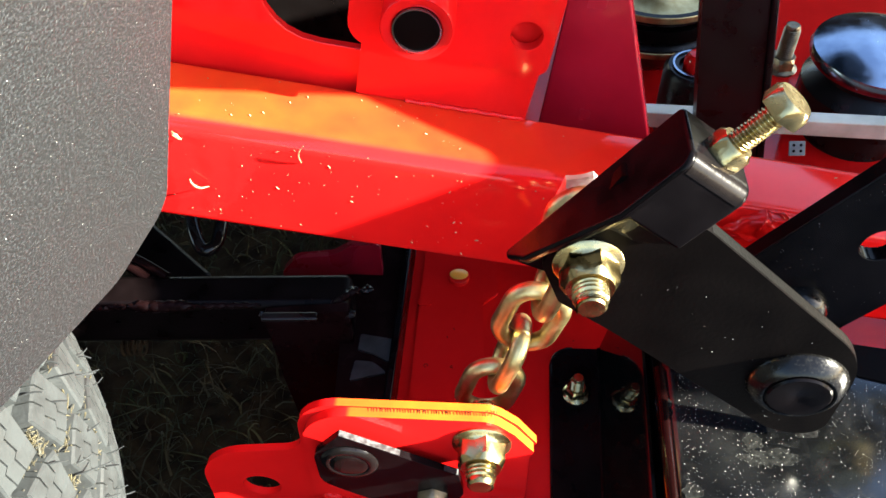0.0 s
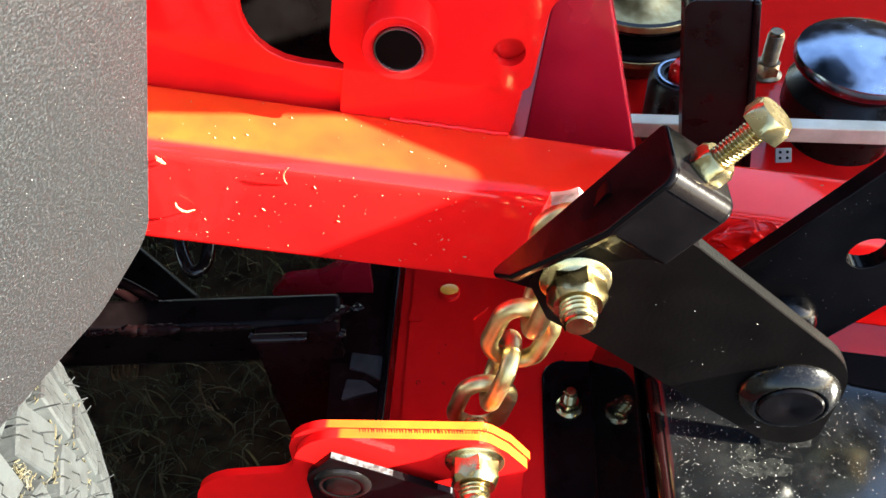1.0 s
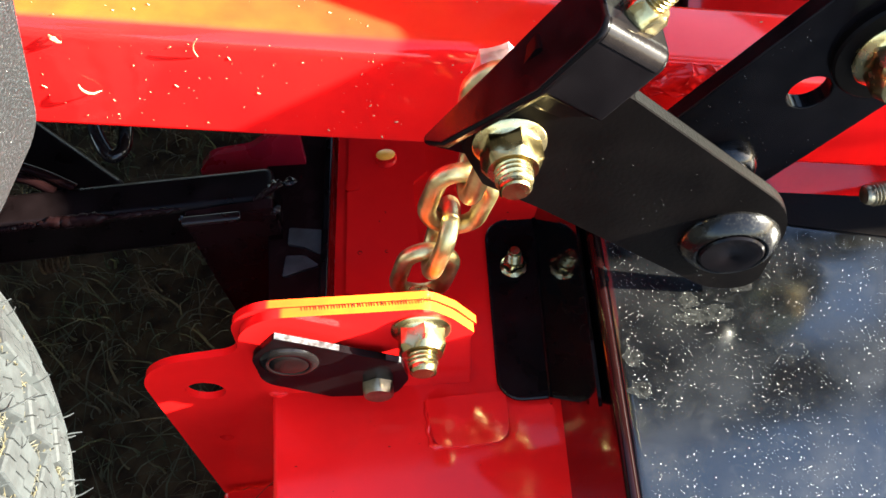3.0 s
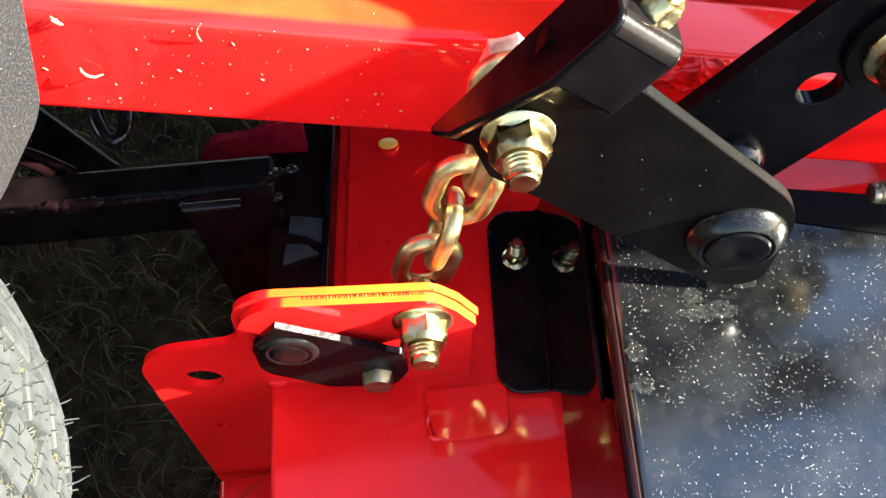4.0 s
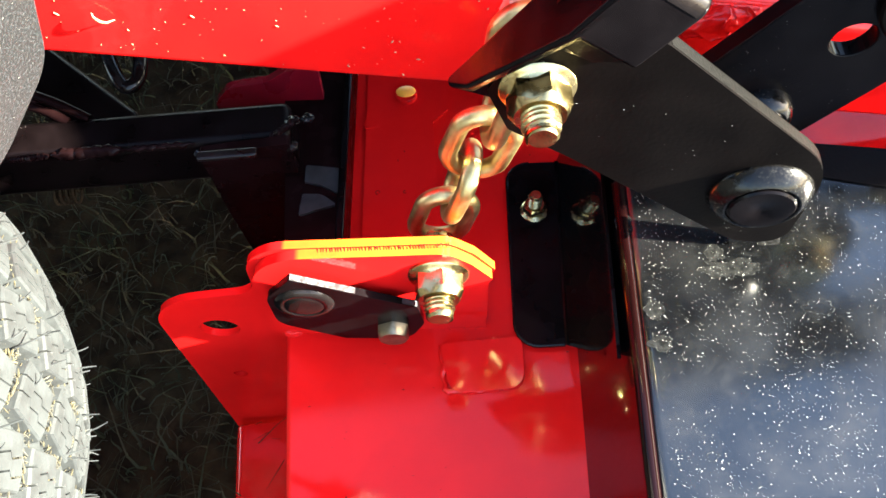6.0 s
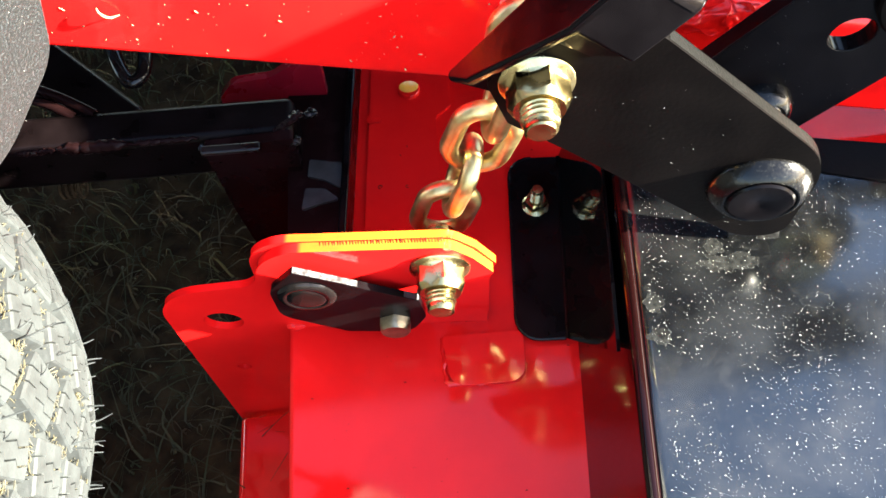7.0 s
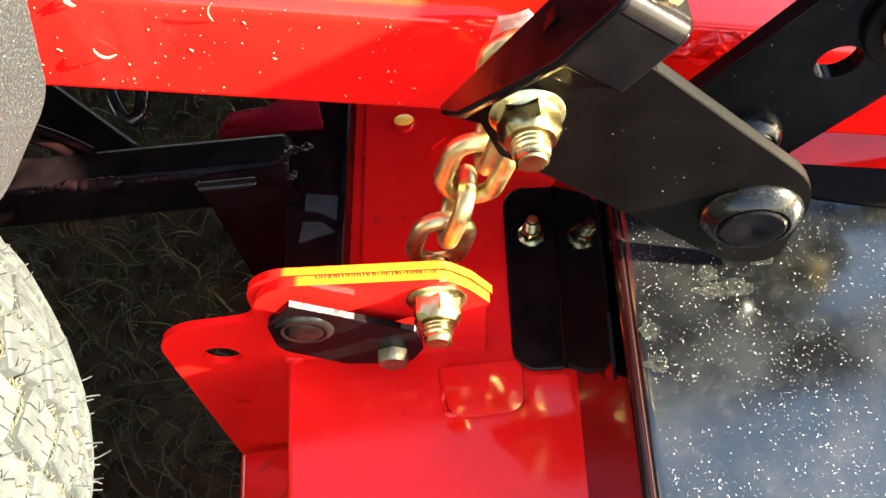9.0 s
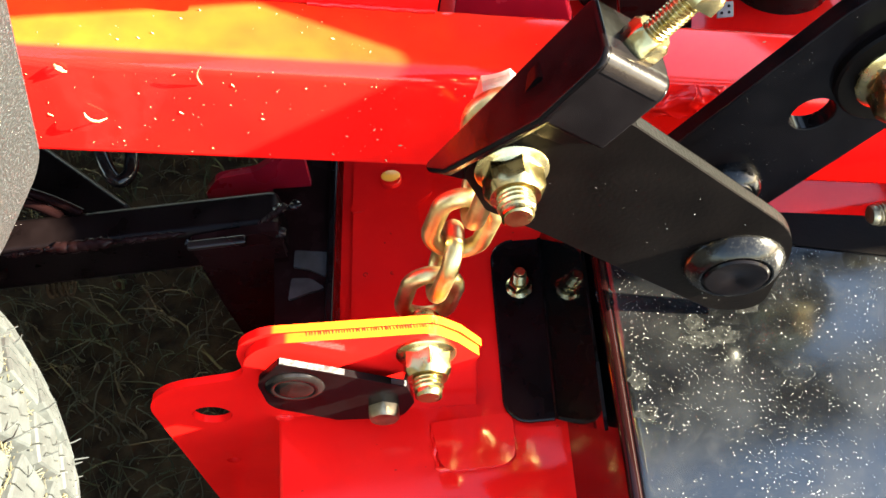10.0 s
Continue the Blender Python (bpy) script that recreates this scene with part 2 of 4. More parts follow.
def rounded(points, steps=6):
    """Outline with rounded corners from (x, z, radius)."""
    out = []
    n = len(points)
    for i, (x, z, r) in enumerate(points):
        p = Vector((x, z))
        if r <= 0:
            out.append(p)
            continue
        a = (Vector(points[i - 1][:2]) - p)
        b = (Vector(points[(i + 1) % n][:2]) - p)
        half = a.angle(b) / 2
        cut = min(r / math.tan(half), a.length * 0.49, b.length * 0.49)
        r = cut * math.tan(half)
        a.normalize(), b.normalize()
        c = p + (a + b).normalized() * (r / math.sin(half))
        s, e = p + a * cut - c, p + b * cut - c
        turn = math.atan2(s.x * e.y - s.y * e.x, s.dot(e))
        for k in range(steps + 1):
            t = turn * k / steps
            out.append(c + Vector((s.x * math.cos(t) - s.y * math.sin(t), s.x * math.sin(t) + s.y * math.cos(t))))
    return out


def circle(x, z, r, n=28):
    return [Vector((x + r * math.cos(2 * math.pi * k / n), z + r * math.sin(2 * math.pi * k / n))) for k in range(n)]


def sheet(outline, holes=(), thick=0.005, y=0.0):
    """A plate in the x-z plane, front at y, reaching back by its thickness, with holes."""
    bm = bmesh.new()
    edges = []
    for loop in (outline, *holes):
        vs = [bm.verts.new((p[0], y, p[1])) for p in loop]
        edges += [bm.edges.new((vs[k], vs[(k + 1) % len(vs)])) for k in range(len(vs))]
    bmesh.ops.triangle_fill(bm, use_beauty=True, edges=edges)
    ret = bmesh.ops.extrude_face_region(bm, geom=bm.faces[:])
    bmesh.ops.translate(bm, vec=(0, thick, 0), verts=[v for v in ret["geom"] if isinstance(v, bmesh.types.BMVert)])
    return bm


def lathe(profile, seg=32, bm=None, m=Matrix(), loop=False):
    """Turned shape about local z from (radius, height)."""
    bm = bm or bmesh.new()
    rings = []
    for r, h in profile:
        if r < 1e-6:
            rings.append([bm.verts.new(m @ Vector((0, 0, h)))])
        else:
            rings.append([bm.verts.new(m @ Vector((r * math.cos(2 * math.pi * k / seg), r * math.sin(2 * math.pi * k / seg), h))) for k in range(seg)])
    for a, b in zip(rings, rings[1:] + rings[:1] if loop else rings[1:]):
        for k in range(seg):
            q = [a[k % len(a)], a[(k + 1) % len(a)], b[(k + 1) % len(b)], b[k % len(b)]]
            q = list(dict.fromkeys(q))
            if len(q) > 2:
                bm.faces.new(q)
    for ring in (rings[0], rings[-1]):
        if len(ring) > 2 and not loop:
            bm.faces.new(ring)
    return bm


def hexagon(flats, h0, h1, bm=None, m=Matrix(), turn=0.0):
    """A hexagonal prism about local z with its outer corners turned off."""
    bm = bm or bmesh.new()
    R = flats / math.sqrt(3)
    rings = []
    for h, k in ((h0, 1.0), (h1 - 0.10 * flats, 1.0), (h1, 0.0)):
        ring = []
        for i in range(24):
            a = 2 * math.pi * i / 24
            d = (a % (math.pi / 3)) - math.pi / 6
            r = flats / 2 / math.cos(d)
            if k == 1.0:
                hh = h - (0.0 if h == h0 else (r - flats / 2) * 0.55)
            else:
                r, hh = flats * 0.46, h
            ring.append(bm.verts.new(m @ Vector((r * math.cos(a + turn), r * math.sin(a + turn), hh))))
        rings.append(ring)
    for a, b in zip(rings, rings[1:]):
        for i in range(24):
            bm.faces.new((a[i], a[(i + 1) % 24], b[(i + 1) % 24], b[i]))
    bm.faces.new(rings[0]), bm.faces.new(rings[-1])
    return bm


def thread(r, h0, h1, pitch=0.0016, bm=None, m=Matrix(), seg=28):
    """A threaded shank about local z: a real helix with a bevelled end."""
    bm = bm or bmesh.new()
    steps = max(8, int((h1 - h0) / pitch * seg))
    depth = pitch * 0.55
    cols = []
    for k in range(steps + 1):
        a = 2 * math.pi * k / seg
        h = h0 + (h1 - h0 - pitch) * k / steps
        f = min(1.0, (h1 - pitch * 1.6 - h) / (pitch * 1.2))
        top = r - depth * (1 - max(0.0, f))
        cols.append([bm.verts.new(m @ Vector((q * math.cos(a), q * math.sin(a), h + dz))) for q, dz in ((r - depth, 0), (top, pitch * 0.42), (top, pitch * 0.58), (r - depth, pitch))])
    for a, b in zip(cols, cols[1:]):
        for i in range(3):
            bm.faces.new((a[i], b[i], b[i + 1], a[i + 1]))
    lathe([(r - depth, h0), (r - depth, h1 - pitch * 0.7), (r - depth * 1.9, h1), (0, h1)], seg, bm, m)
    return bm


def sweep(points, r, seg=12, closed=False, bm=None):
    """A round bar along a line of points."""
    bm = bm or bmesh.new()
    pts = [Vector(p) for p in points]
    n = len(pts)
    rings = []
    up = None
    for i, p in enumerate(pts):
        a = pts[i - 1] if closed or i else p
        b = pts[(i + 1) % n] if closed or i < n - 1 else p
        t = (b - a).normalized()
        if up is None:
            up = t.orthogonal().normalized()
        up = (up - t * up.dot(t)).normalized()
        side = t.cross(up)
        rr = r[i] if isinstance(r, (list, tuple)) else r
        rings.append([bm.verts.new(p + (up * math.cos(2 * math.pi * k / seg) + side * math.sin(2 * math.pi * k / seg)) * rr) for k in range(seg)])
    pairs = list(zip(rings, rings[1:])) + ([(rings[-1], rings[0])] if closed else [])
    for a, b in pairs:
        shift = 0
        if closed and a is rings[-1]:
            shift = min(range(seg), key=lambda s: (a[0].co - b[s].co).length)
        for k in range(seg):
            bm.faces.new((a[k], a[(k + 1) % seg], b[(k + 1 + shift) % seg], b[(k + shift) % seg]))
    if not closed:
        bm.faces.new(rings[0]), bm.faces.new(rings[-1])
    return bm


def slab(x0, x1, y0, y1, z0, z1, bm=None):
    bm = bm or bmesh.new()
    bmesh.ops.create_cube(bm, size=1, matrix=Matrix.Translation(((x0 + x1) / 2, (y0 + y1) / 2, (z0 + z1) / 2)) @ Matrix.Diagonal((x1 - x0, y1 - y0, z1 - z0, 1)))
    return bm


def ribbon(points, y0, y1, out=0.00015):
    """A thin strip following part of a plate's rim, just proud of it."""
    bm = bmesh.new()
    cols = []
    pts = [Vector((p[0], p[1])) for p in points]
    for k, p in enumerate(pts):
        t = (pts[min(k + 1, len(pts) - 1)] - pts[max(k - 1, 0)]).normalized()
        q, r = p + Vector((-t.y, t.x)) * out, p - Vector((-t.y, t.x)) * 0.0006
        cols.append([bm.verts.new((c[0], y, c[1])) for c, y in ((r, y0), (q, y0), (q, y1), (r, y1))])
    for a, b in zip(cols, cols[1:]):
        for i in range(4):
            bm.faces.new((a[i], a[(i + 1) % 4], b[(i + 1) % 4], b[i]))
    bm.faces.new(cols[0]), bm.faces.new(cols[-1])
    return bm


def profile_y(outline, y0, y1):
    """An outline in x-z drawn out along y."""
    return sheet(outline, (), y1 - y0, y0)


OUT = Matrix.Rotation(radians(90), 4, "X")      # local z to the viewer
YAW = 3.2
ARM = yawed(0, 0.229, 0, YAW)
ARM_PLATE = yawed(0, 0.2336, 0, 8.0)
ARM_BACK = yawed(0, 0.272, 0, YAW)
BRACKET = yawed(0, 0.222, 0, YAW)
RAIL = yawed(0, 0.313, 0.3243, YAW, 10.0)

# ---- ground ----
bm = bmesh.new()
bmesh.ops.create_grid(bm, x_segments=60, y_segments=60, size=1.2)
for v in bm.verts:
    v.co.z = 0.012 * noise.noise(v.co * 9) * min(1.0, (1.2 - max(abs(v.co.x), abs(v.co.y))) / 0.2) - 0.012
outer = 600.0
ret = bmesh.ops.extrude_edge_only(bm, edges=[e for e in bm.edges if e.is_boundary])
for v in ret["geom"]:
    if isinstance(v, bmesh.types.BMVert):
        v.co.x *= outer
        v.co.y *= outer
        v.co.z = -0.012
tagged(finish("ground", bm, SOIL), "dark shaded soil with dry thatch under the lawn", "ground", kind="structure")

rnd = random.Random(4)
bm = bmesh.new()
for k in range(10500):
    x, y = rnd.uniform(-0.62, 0.10), rnd.uniform(-0.05, 0.95)
    h, w, a = rnd.uniform(0.008, 0.046) * (0.6 + 0.8 * rnd.random() ** 2), rnd.uniform(0.0005, 0.0014), rnd.uniform(0, 6.283)
    lean, curl, wave = rnd.uniform(0.3, 1.5) * h, rnd.uniform(-1.0, 1.0) * h, rnd.uniform(-0.12, 0.12) * h
    dx, dy = math.cos(a), math.sin(a)
    b0 = Vector((x, y, -0.012))
    prev = None
    for t in (0, 0.2, 0.4, 0.6, 0.8, 1.0):
        side = curl * t * t * t + wave * math.sin(t * 5.5)
        c = b0 + Vector((dx * lean * t * t - dy * side, dy * lean * t * t + dx * side, h * t * (1.35 - 0.55 * t)))
        ww = w * (1 - t * 0.9)
        q = (bm.verts.new(c + Vector((-dy * ww, dx * ww, 0))), bm.verts.new(c + Vector((dy * ww, -dx * ww, 0))))
        if prev:
            bm.faces.new((prev[0], prev[1], q[1], q[0]))
        prev = q
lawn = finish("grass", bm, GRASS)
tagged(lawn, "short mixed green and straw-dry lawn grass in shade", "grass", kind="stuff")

# ---- unseen blocks standing in for the mower above and behind ----
body = thing("mower_blockers", pose(0, 0, 0), "unseen dark blocks standing in for the mower above the deck", "mower body", kind="structure")
part("left_blocker", slab(-1.2, 0.07, 0.43, 1.30, 0.44, 0.90), SATIN, body, bevel=0.02)
# unseen plate, outlined so that its shadow and reflection fall as wanted
part("shade_plate", sheet(rounded([(0.14, 0.2465, 0.0), (0.2528, 0.2507, 0.0), (0.3800, 0.2556, 0.003), (0.4780, 0.2149, 0.004), (0.503, 0.165, 0.01), (0.506, 0.137, 0.005), (0.565, 0.137, 0.01), (0.640, 0.097, 0.02), (1.40, 0.097, 0.02), (1.40, 0.800, 0.02), (0.515, 0.800, 0.01), (0.515, 0.345, 0.01), (0.410, 0.345, 0.01), (0.410, 0.396, 0.01), (0.300, 0.420, 0.02), (0.300, 0.680, 0.01), (0.14, 0.680, 0.0)]), [rounded([(0.262, 0.318, 0.010), (0.315, 0.302, 0.012), (0.365, 0.316, 0.012), (0.396, 0.352, 0.010), (0.372, 0.380, 0.012), (0.280, 0.386, 0.010)])], 0.012, -0.542), SATIN, body, "unseen black plate shaped to shade the rail", bevel=0.002, m=Matrix.Rotation(radians(-90), 4, "X"))
# added unseen blocks that cut off sky light and darken reflections
part("low_blocker", slab(-0.95, -0.44, 0.50, 1.20, 0.10, 0.44), SATIN, body, bevel=0.03)
part("rear_blocker", slab(0.22, 0.80, 1.00, 1.40, 0.17, 0.52), SATIN, body, bevel=0.03)
part("high_blocker", slab(0.07, 0.38, 0.58, 1.00, 0.80, 1.25), SATIN, body, bevel=0.04)

# ---- frame rail ----
rail = thing("frame_rail", RAIL, "glossy red painted rectangular steel frame rail with clippings", "frame")
bm = bmesh.new()
out = rounded([(0.0, 0.0, 0.009), (0.045, 0.0, 0.006), (0.045, -0.0648, 0.006), (0.0, -0.0648, 0.005)], 8)
ends = []
for x in (-0.55, 0.75):
    ends.append([bm.verts.new((x, p[0], p[1])) for p in out])
for k in range(len(out)):
    bm.faces.new((ends[0][k], ends[0][(k + 1) % len(out)], ends[1][(k + 1) % len(out)], ends[1][k]))
bm.faces.new(ends[0]), bm.faces.new(ends[1])
part("tube", bm, RED_SUNLIT, rail, "red paint with sunlight put into its colour on top")

bm = bmesh.new()
bmesh.ops.create_icosphere(bm, subdivisions=5, radius=1.0, matrix=Matrix.Translation((0.1565, 0.001, -0.0095)) @ Matrix.Rotation(radians(-22), 4, "Y") @ Matrix.Diagonal((0.0175, 0.0050, 0.0085, 1)))
for v in bm.verts:
    v.co += noise.noise_vector(v.co * 130) * 0.0035 + noise.noise_vector(v.co * 330) * 0.0013
part("weld", bm, RED, rail, "lumpy red painted weld")

# ---- upper pivot mount behind the rail ----
mount = thing("pivot_mount", RAIL, "red painted steel pivot mount welded on the rail", "bracket")
part("back_plate", sheet(rounded([(-0.5, -0.030, 0), (0.0405, -0.030, 0), (0.0440, 0.25, 0), (-0.5, 0.25, 0)]), [[Vector(p) for p in rounded([(-0.093, 0.0215, 0.030), (-0.035, 0.0215, 0.004), (-0.035, 0.15, 0.02), (-0.093, 0.15, 0.02)])]], 0.005, 0.046), RED, mount, bevel=0.001)
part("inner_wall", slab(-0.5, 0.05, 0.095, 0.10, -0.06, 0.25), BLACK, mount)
part("front_plate", sheet(rounded([(-0.0510, 0.0300, 0.012), (0.0430, 0.0285, 0.006), (0.0425, 0.078, 0.010), (0.0640, 0.088, 0.006), (0.068, 0.25, 0), (-0.0510, 0.25, 0)]), [circle(0.0295, 0.0490, 0.0075)], 0.006, 0.038), RED, mount, bevel=0.0012)
part("lower_block", profile_y(rounded([(-0.044, 0.0, 0), (0.0395, 0.0, 0.0), (0.0405, 0.034, 0.002), (-0.044, 0.034, 0.002)]), 0.0405, 0.0460), RED, mount, bevel=0.002)
part("weld_bead", sweep([(-0.02 + 0.0012 * k, 0.0400 + 0.0003 * math.sin(k * 0.7), 0.0006) for k in range(50)], [0.0013 + 0.00012 * math.sin(k * 2.3) for k in range(50)], 10), RED, mount)
tube_m = Matrix.Translation((-0.0200, 0.038, 0.0560)) @ OUT
part("pivot_tube", lathe([(0.0160, -0.02), (0.0160, 0.0190), (0.0154, 0.0200), (0.0118, 0.0200), (0.0108, 0.0192), (0.0108, 0.006)], 40, None, tube_m), RED, mount)
part("tube_core", lathe([(0.0105, 0.0), (0.0105, 0.0196), (0.0097, 0.0204), (0, 0.0204)], 40, None, tube_m), SATIN, mount, "dark steel pin end inside the tube")
part("pin_edge", lathe([(0.0098, 0.0200), (0.0099, 0.0207), (0.0106, 0.0207), (0.0108, 0.0198)], 40, None, tube_m, True), STEEL, mount, "thin bright steel ring around the pin")

post = thing("frame_post", yawed(0.044, 0.400, 0, 17.5), "red painted steel gusset behind the rail, shade in its colour", "bracket")
part("panel", sheet([Vector(p) for p in ((-0.004, 0.171), (0.0104, 0.2787), (0.0199, 0.3582), (0.0273, 0.42), (0.0356, 0.42), (0.0503, 0.3634), (0.0709, 0.2841), (0.100, 0.171))], (), 0.006), POST_SHADE_RED, post, bevel=0.0015)

FLAT = Matrix.Rotation(radians(-90), 4, "X")     # a sheet's (x, z) laid level: x, y; its front turned up

# ---- mower deck ----
deck = thing("mower_deck", pose(0, 0, 0), "glossy red painted steel mower deck shell", "mower deck")
out = rounded([(-0.128, 0.0, 0), (-0.122, 0.020, 0.006), (-0.071, 0.025, 0.004), (-0.0625, 0.170, 0.003), (0.60, 0.170, 0.0), (0.60, 0.165, 0), (-0.0585, 0.165, 0.004), (-0.067, 0.020, 0.004), (-0.118, 0.015, 0.004), (-0.124, 0.0, 0)])
part("shell", profile_y(out, -0.10, 0.228), RED, deck, smooth=50)
out = rounded([(-0.045, 0.06, 0), (-0.040, 0.170, 0.009), (0.60, 0.170, 0.0), (0.60, 0.165, 0), (-0.036, 0.165, 0.006), (-0.041, 0.06, 0)])
part("rear_shell", profile_y(out, 0.228, 0.75), RED, deck, smooth=50)
bm = bmesh.new()
bmesh.ops.create_icosphere(bm, subdivisions=4, radius=1.0, matrix=Matrix.Translation((-0.0590, 0.2265, 0.1705)) @ Matrix.Diagonal((0.0050, 0.0030, 0.0034, 1)))
for v in bm.verts:
    v.co += noise.noise_vector(v.co * 300) * 0.0014
part("corner_weld", bm, RED, deck, "small lumpy weld at the deck corner")
part("raised_plate", sheet(rounded([(-0.0245, 0.232, 0.0), (0.0215, 0.232, 0.0), (0.0232, 0.352, 0.004), (0.0330, 0.360, 0.004), (0.0330, 0.42, 0), (-0.0110, 0.42, 0)]), (), 0.004, -0.1720), RED, deck, bevel=0.0012, m=FLAT)
part("stamped_mark", sheet(rounded([(-0.0175, 0.3505, 0.002), (-0.0085, 0.3505, 0.002), (-0.0085, 0.3565, 0.002), (-0.0165, 0.3565, 0.002)]), (), 0.002, -0.1727), RED, deck, bevel=0.0007, m=FLAT)
part("disc_collar", lathe([(0.0066, 0.171), (0.0066, 0.1742), (0.0061, 0.1748), (0, 0.1748)], 28, None, Matrix.Translation((0.0089, 0.3722, 0))), RED, deck, "short red collar under the sunlit-coloured disc")
part("pressed_tab", sheet(rounded([(0.019, 0.185, 0.008), (0.056, 0.185, 0.008), (0.058, 0.212, 0.003), (0.016, 0.212, 0.003)]), (), 0.006, -0.1724), RED, deck, bevel=0.0022, segments=3, m=FLAT)
part("tab_ridge", sweep([(0.0165 + 0.0006 * math.sin(k * 0.9), 0.2120 - 0.0014 * k, 0.1705) for k in range(18)] + [(0.0185 + 0.0019 * k, 0.1868 - 0.0006 * math.sin(k * 0.17) + 0.0003 * math.sin(k * 1.3), 0.1706) for k in range(19)] + [(0.0552 + 0.0004 * math.sin(k), 0.1890 + 0.0014 * k, 0.1705) for k in range(17)], [0.0013 + 0.0004 * math.sin(k * 0.8) for k in range(54)], 8), RED, deck, "uneven raised rim of the pressed tab")
# sunlit spot painted as an amber disc, flattened to fit the camera's view
part("sunlit_disc", lathe([(0.0058, 0.1748), (0.0058, 0.1753), (0.0050, 0.1758), (0, 0.1760)], 28, None, Matrix.Translation((0.0089, 0.3732, 0)) @ Matrix.Diagonal((1, 0.72, 1, 1))), SUN_SPOT, deck, "amber disc painted as a sunlit spot on its collar")

# deck hanger bracket
bracket = thing("deck_bracket", BRACKET, "red painted double steel hanger plate on the deck", "bracket")
front = rounded([(-0.0672, 0.2509, 0.025), (0.0225, 0.2507, 0.013), (0.0330, 0.2400, 0.006), (0.0425, 0.2255, 0.0006), (0.0405, 0.2190, 0.0010), (0.0405, 0.160, 0.012), (0.030, 0.150, 0), (-0.030, 0.150, 0), (-0.050, 0.166, 0.0), (-0.0672, 0.1715, 0.016)], 10)
part("front_plate", sheet(front, (), 0.0048), RED_SUNLIT_EDGE, bracket, bevel=0.0006)
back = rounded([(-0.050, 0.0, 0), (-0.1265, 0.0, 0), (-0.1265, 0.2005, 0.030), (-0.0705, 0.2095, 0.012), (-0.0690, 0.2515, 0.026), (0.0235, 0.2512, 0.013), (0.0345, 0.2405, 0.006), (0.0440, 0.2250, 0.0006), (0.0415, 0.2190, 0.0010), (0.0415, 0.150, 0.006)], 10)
ear_plate = part("ear_plate", sheet(back, [circle(-0.0975, 0.1690, 0.0102), circle(-0.1020, 0.1030, 0.0042, 16)], 0.0040, 0.0050), RED_SUNLIT_EDGE, bracket, bevel=0.0006)
ear_plate.data.materials.append(RED)
for p in ear_plate.data.polygons:
    if math.hypot(p.center.x + 0.0975, p.center.z - 0.1690) < 0.0104 or math.hypot(p.center.x + 0.1020, p.center.z - 0.1030) < 0.0045:
        p.material_index = 1

rnd = random.Random(3)
bm = bmesh.new()
for k in range(46):
    u = -0.034 + 0.0013 * k + rnd.uniform(-0.0003, 0.0003)
    sweep([(u, 0.0030, 0.2508), (u + rnd.uniform(-0.0003, 0.0003), 0.0052, 0.2511), (u, 0.0062, 0.2510)], [0.00012, rnd.uniform(0.0001, 0.00026), 0.0001], 5, False, bm)
tagged(part("seam_ticks", bm, SOIL, bracket, "dark ticks along the seam of the two plates"), kind="stuff")

latch = thing("latch_lever", BRACKET, "small black painted latch lever riveted to the bracket", "latch")
out = rounded([(-0.0605, 0.2290, 0.012), (-0.0470, 0.2465, 0.0012), (0.0075, 0.2140, 0.0015), (0.0100, 0.1960, 0.010), (0.0020, 0.1780, 0.010), (-0.030, 0.1810, 0.004), (-0.0600, 0.2020, 0.014)])
part("lever", sheet(out, (), 0.0036, -0.0080), GLOSS, latch, bevel=0.0006)
part("cut_edge", ribbon([(-0.0468, 0.2463), (-0.034, 0.2387), (-0.020, 0.2304)], -0.0076, -0.0046), BARE, latch, "scuffed bare steel edge")
part("cut_edge", ribbon([(0.0005, 0.2182), (0.0072, 0.2142)], -0.0076, -0.0046), BARE, latch, "scuffed bare steel edge")
part("rivet_collar", lathe([(0.0060, 0.0002), (0.0060, 0.0046)], 24, None, Matrix.Translation((-0.0440, 0, 0.2230)) @ OUT), RIM, latch)
part("rivet", lathe([(0.0138, 0.0079), (0.0136, 0.0084), (0.0128, 0.0092), (0.0112, 0.0098), (0.0098, 0.0099), (0.0092, 0.0095), (0.0086, 0.0098), (0.0062, 0.0101), (0, 0.0101)], 36, None, Matrix.Translation((-0.0440, 0, 0.2230)) @ OUT), CAP, latch, "worn flat black rivet head")
bolt_m = Matrix.Translation((-0.0055, 0, 0.1915)) @ OUT
part("screw_head", hexagon(0.0145, 0.0046, 0.0142, None, bolt_m, 0.52), ZINC, latch, "dull zinc hexagon screw head")


def flange_nut(name, m, size, reach, label, turn=0.2, back=0.0, metal=GOLD):
    """A zinc flange nut on its threaded bolt; local z points out of the plate. size: across the flats."""
    t = thing(name, m, label, "bolt", "zinc fasteners")
    k = size
    bm = lathe([(0.69 * k, 0), (0.69 * k, 0.05 * k), (0.66 * k, 0.08 * k), (0.58 * k, 0.11 * k), (0.53 * k, 0.15 * k), (0.50 * k, 0.19 * k)], 40)
    hexagon(k, 0.10 * k, 0.66 * k, bm, Matrix(), turn)
    part("nut", bm, metal, t, smooth=28)
    bm = thread(0.352 * k, -0.02, reach, 0.0019 * k / 0.019)
    part("bolt", bm, metal, t)
    if back:
        bm = hexagon(k * 0.98, back, back - 0.45 * k, None, Matrix(), turn)
        hexagon(k * 0.98, back - 0.45 * k, back, bm, Matrix(), turn)
        part("bolt_head", bm, PALE, t, "pale zinc bolt head")
    return t


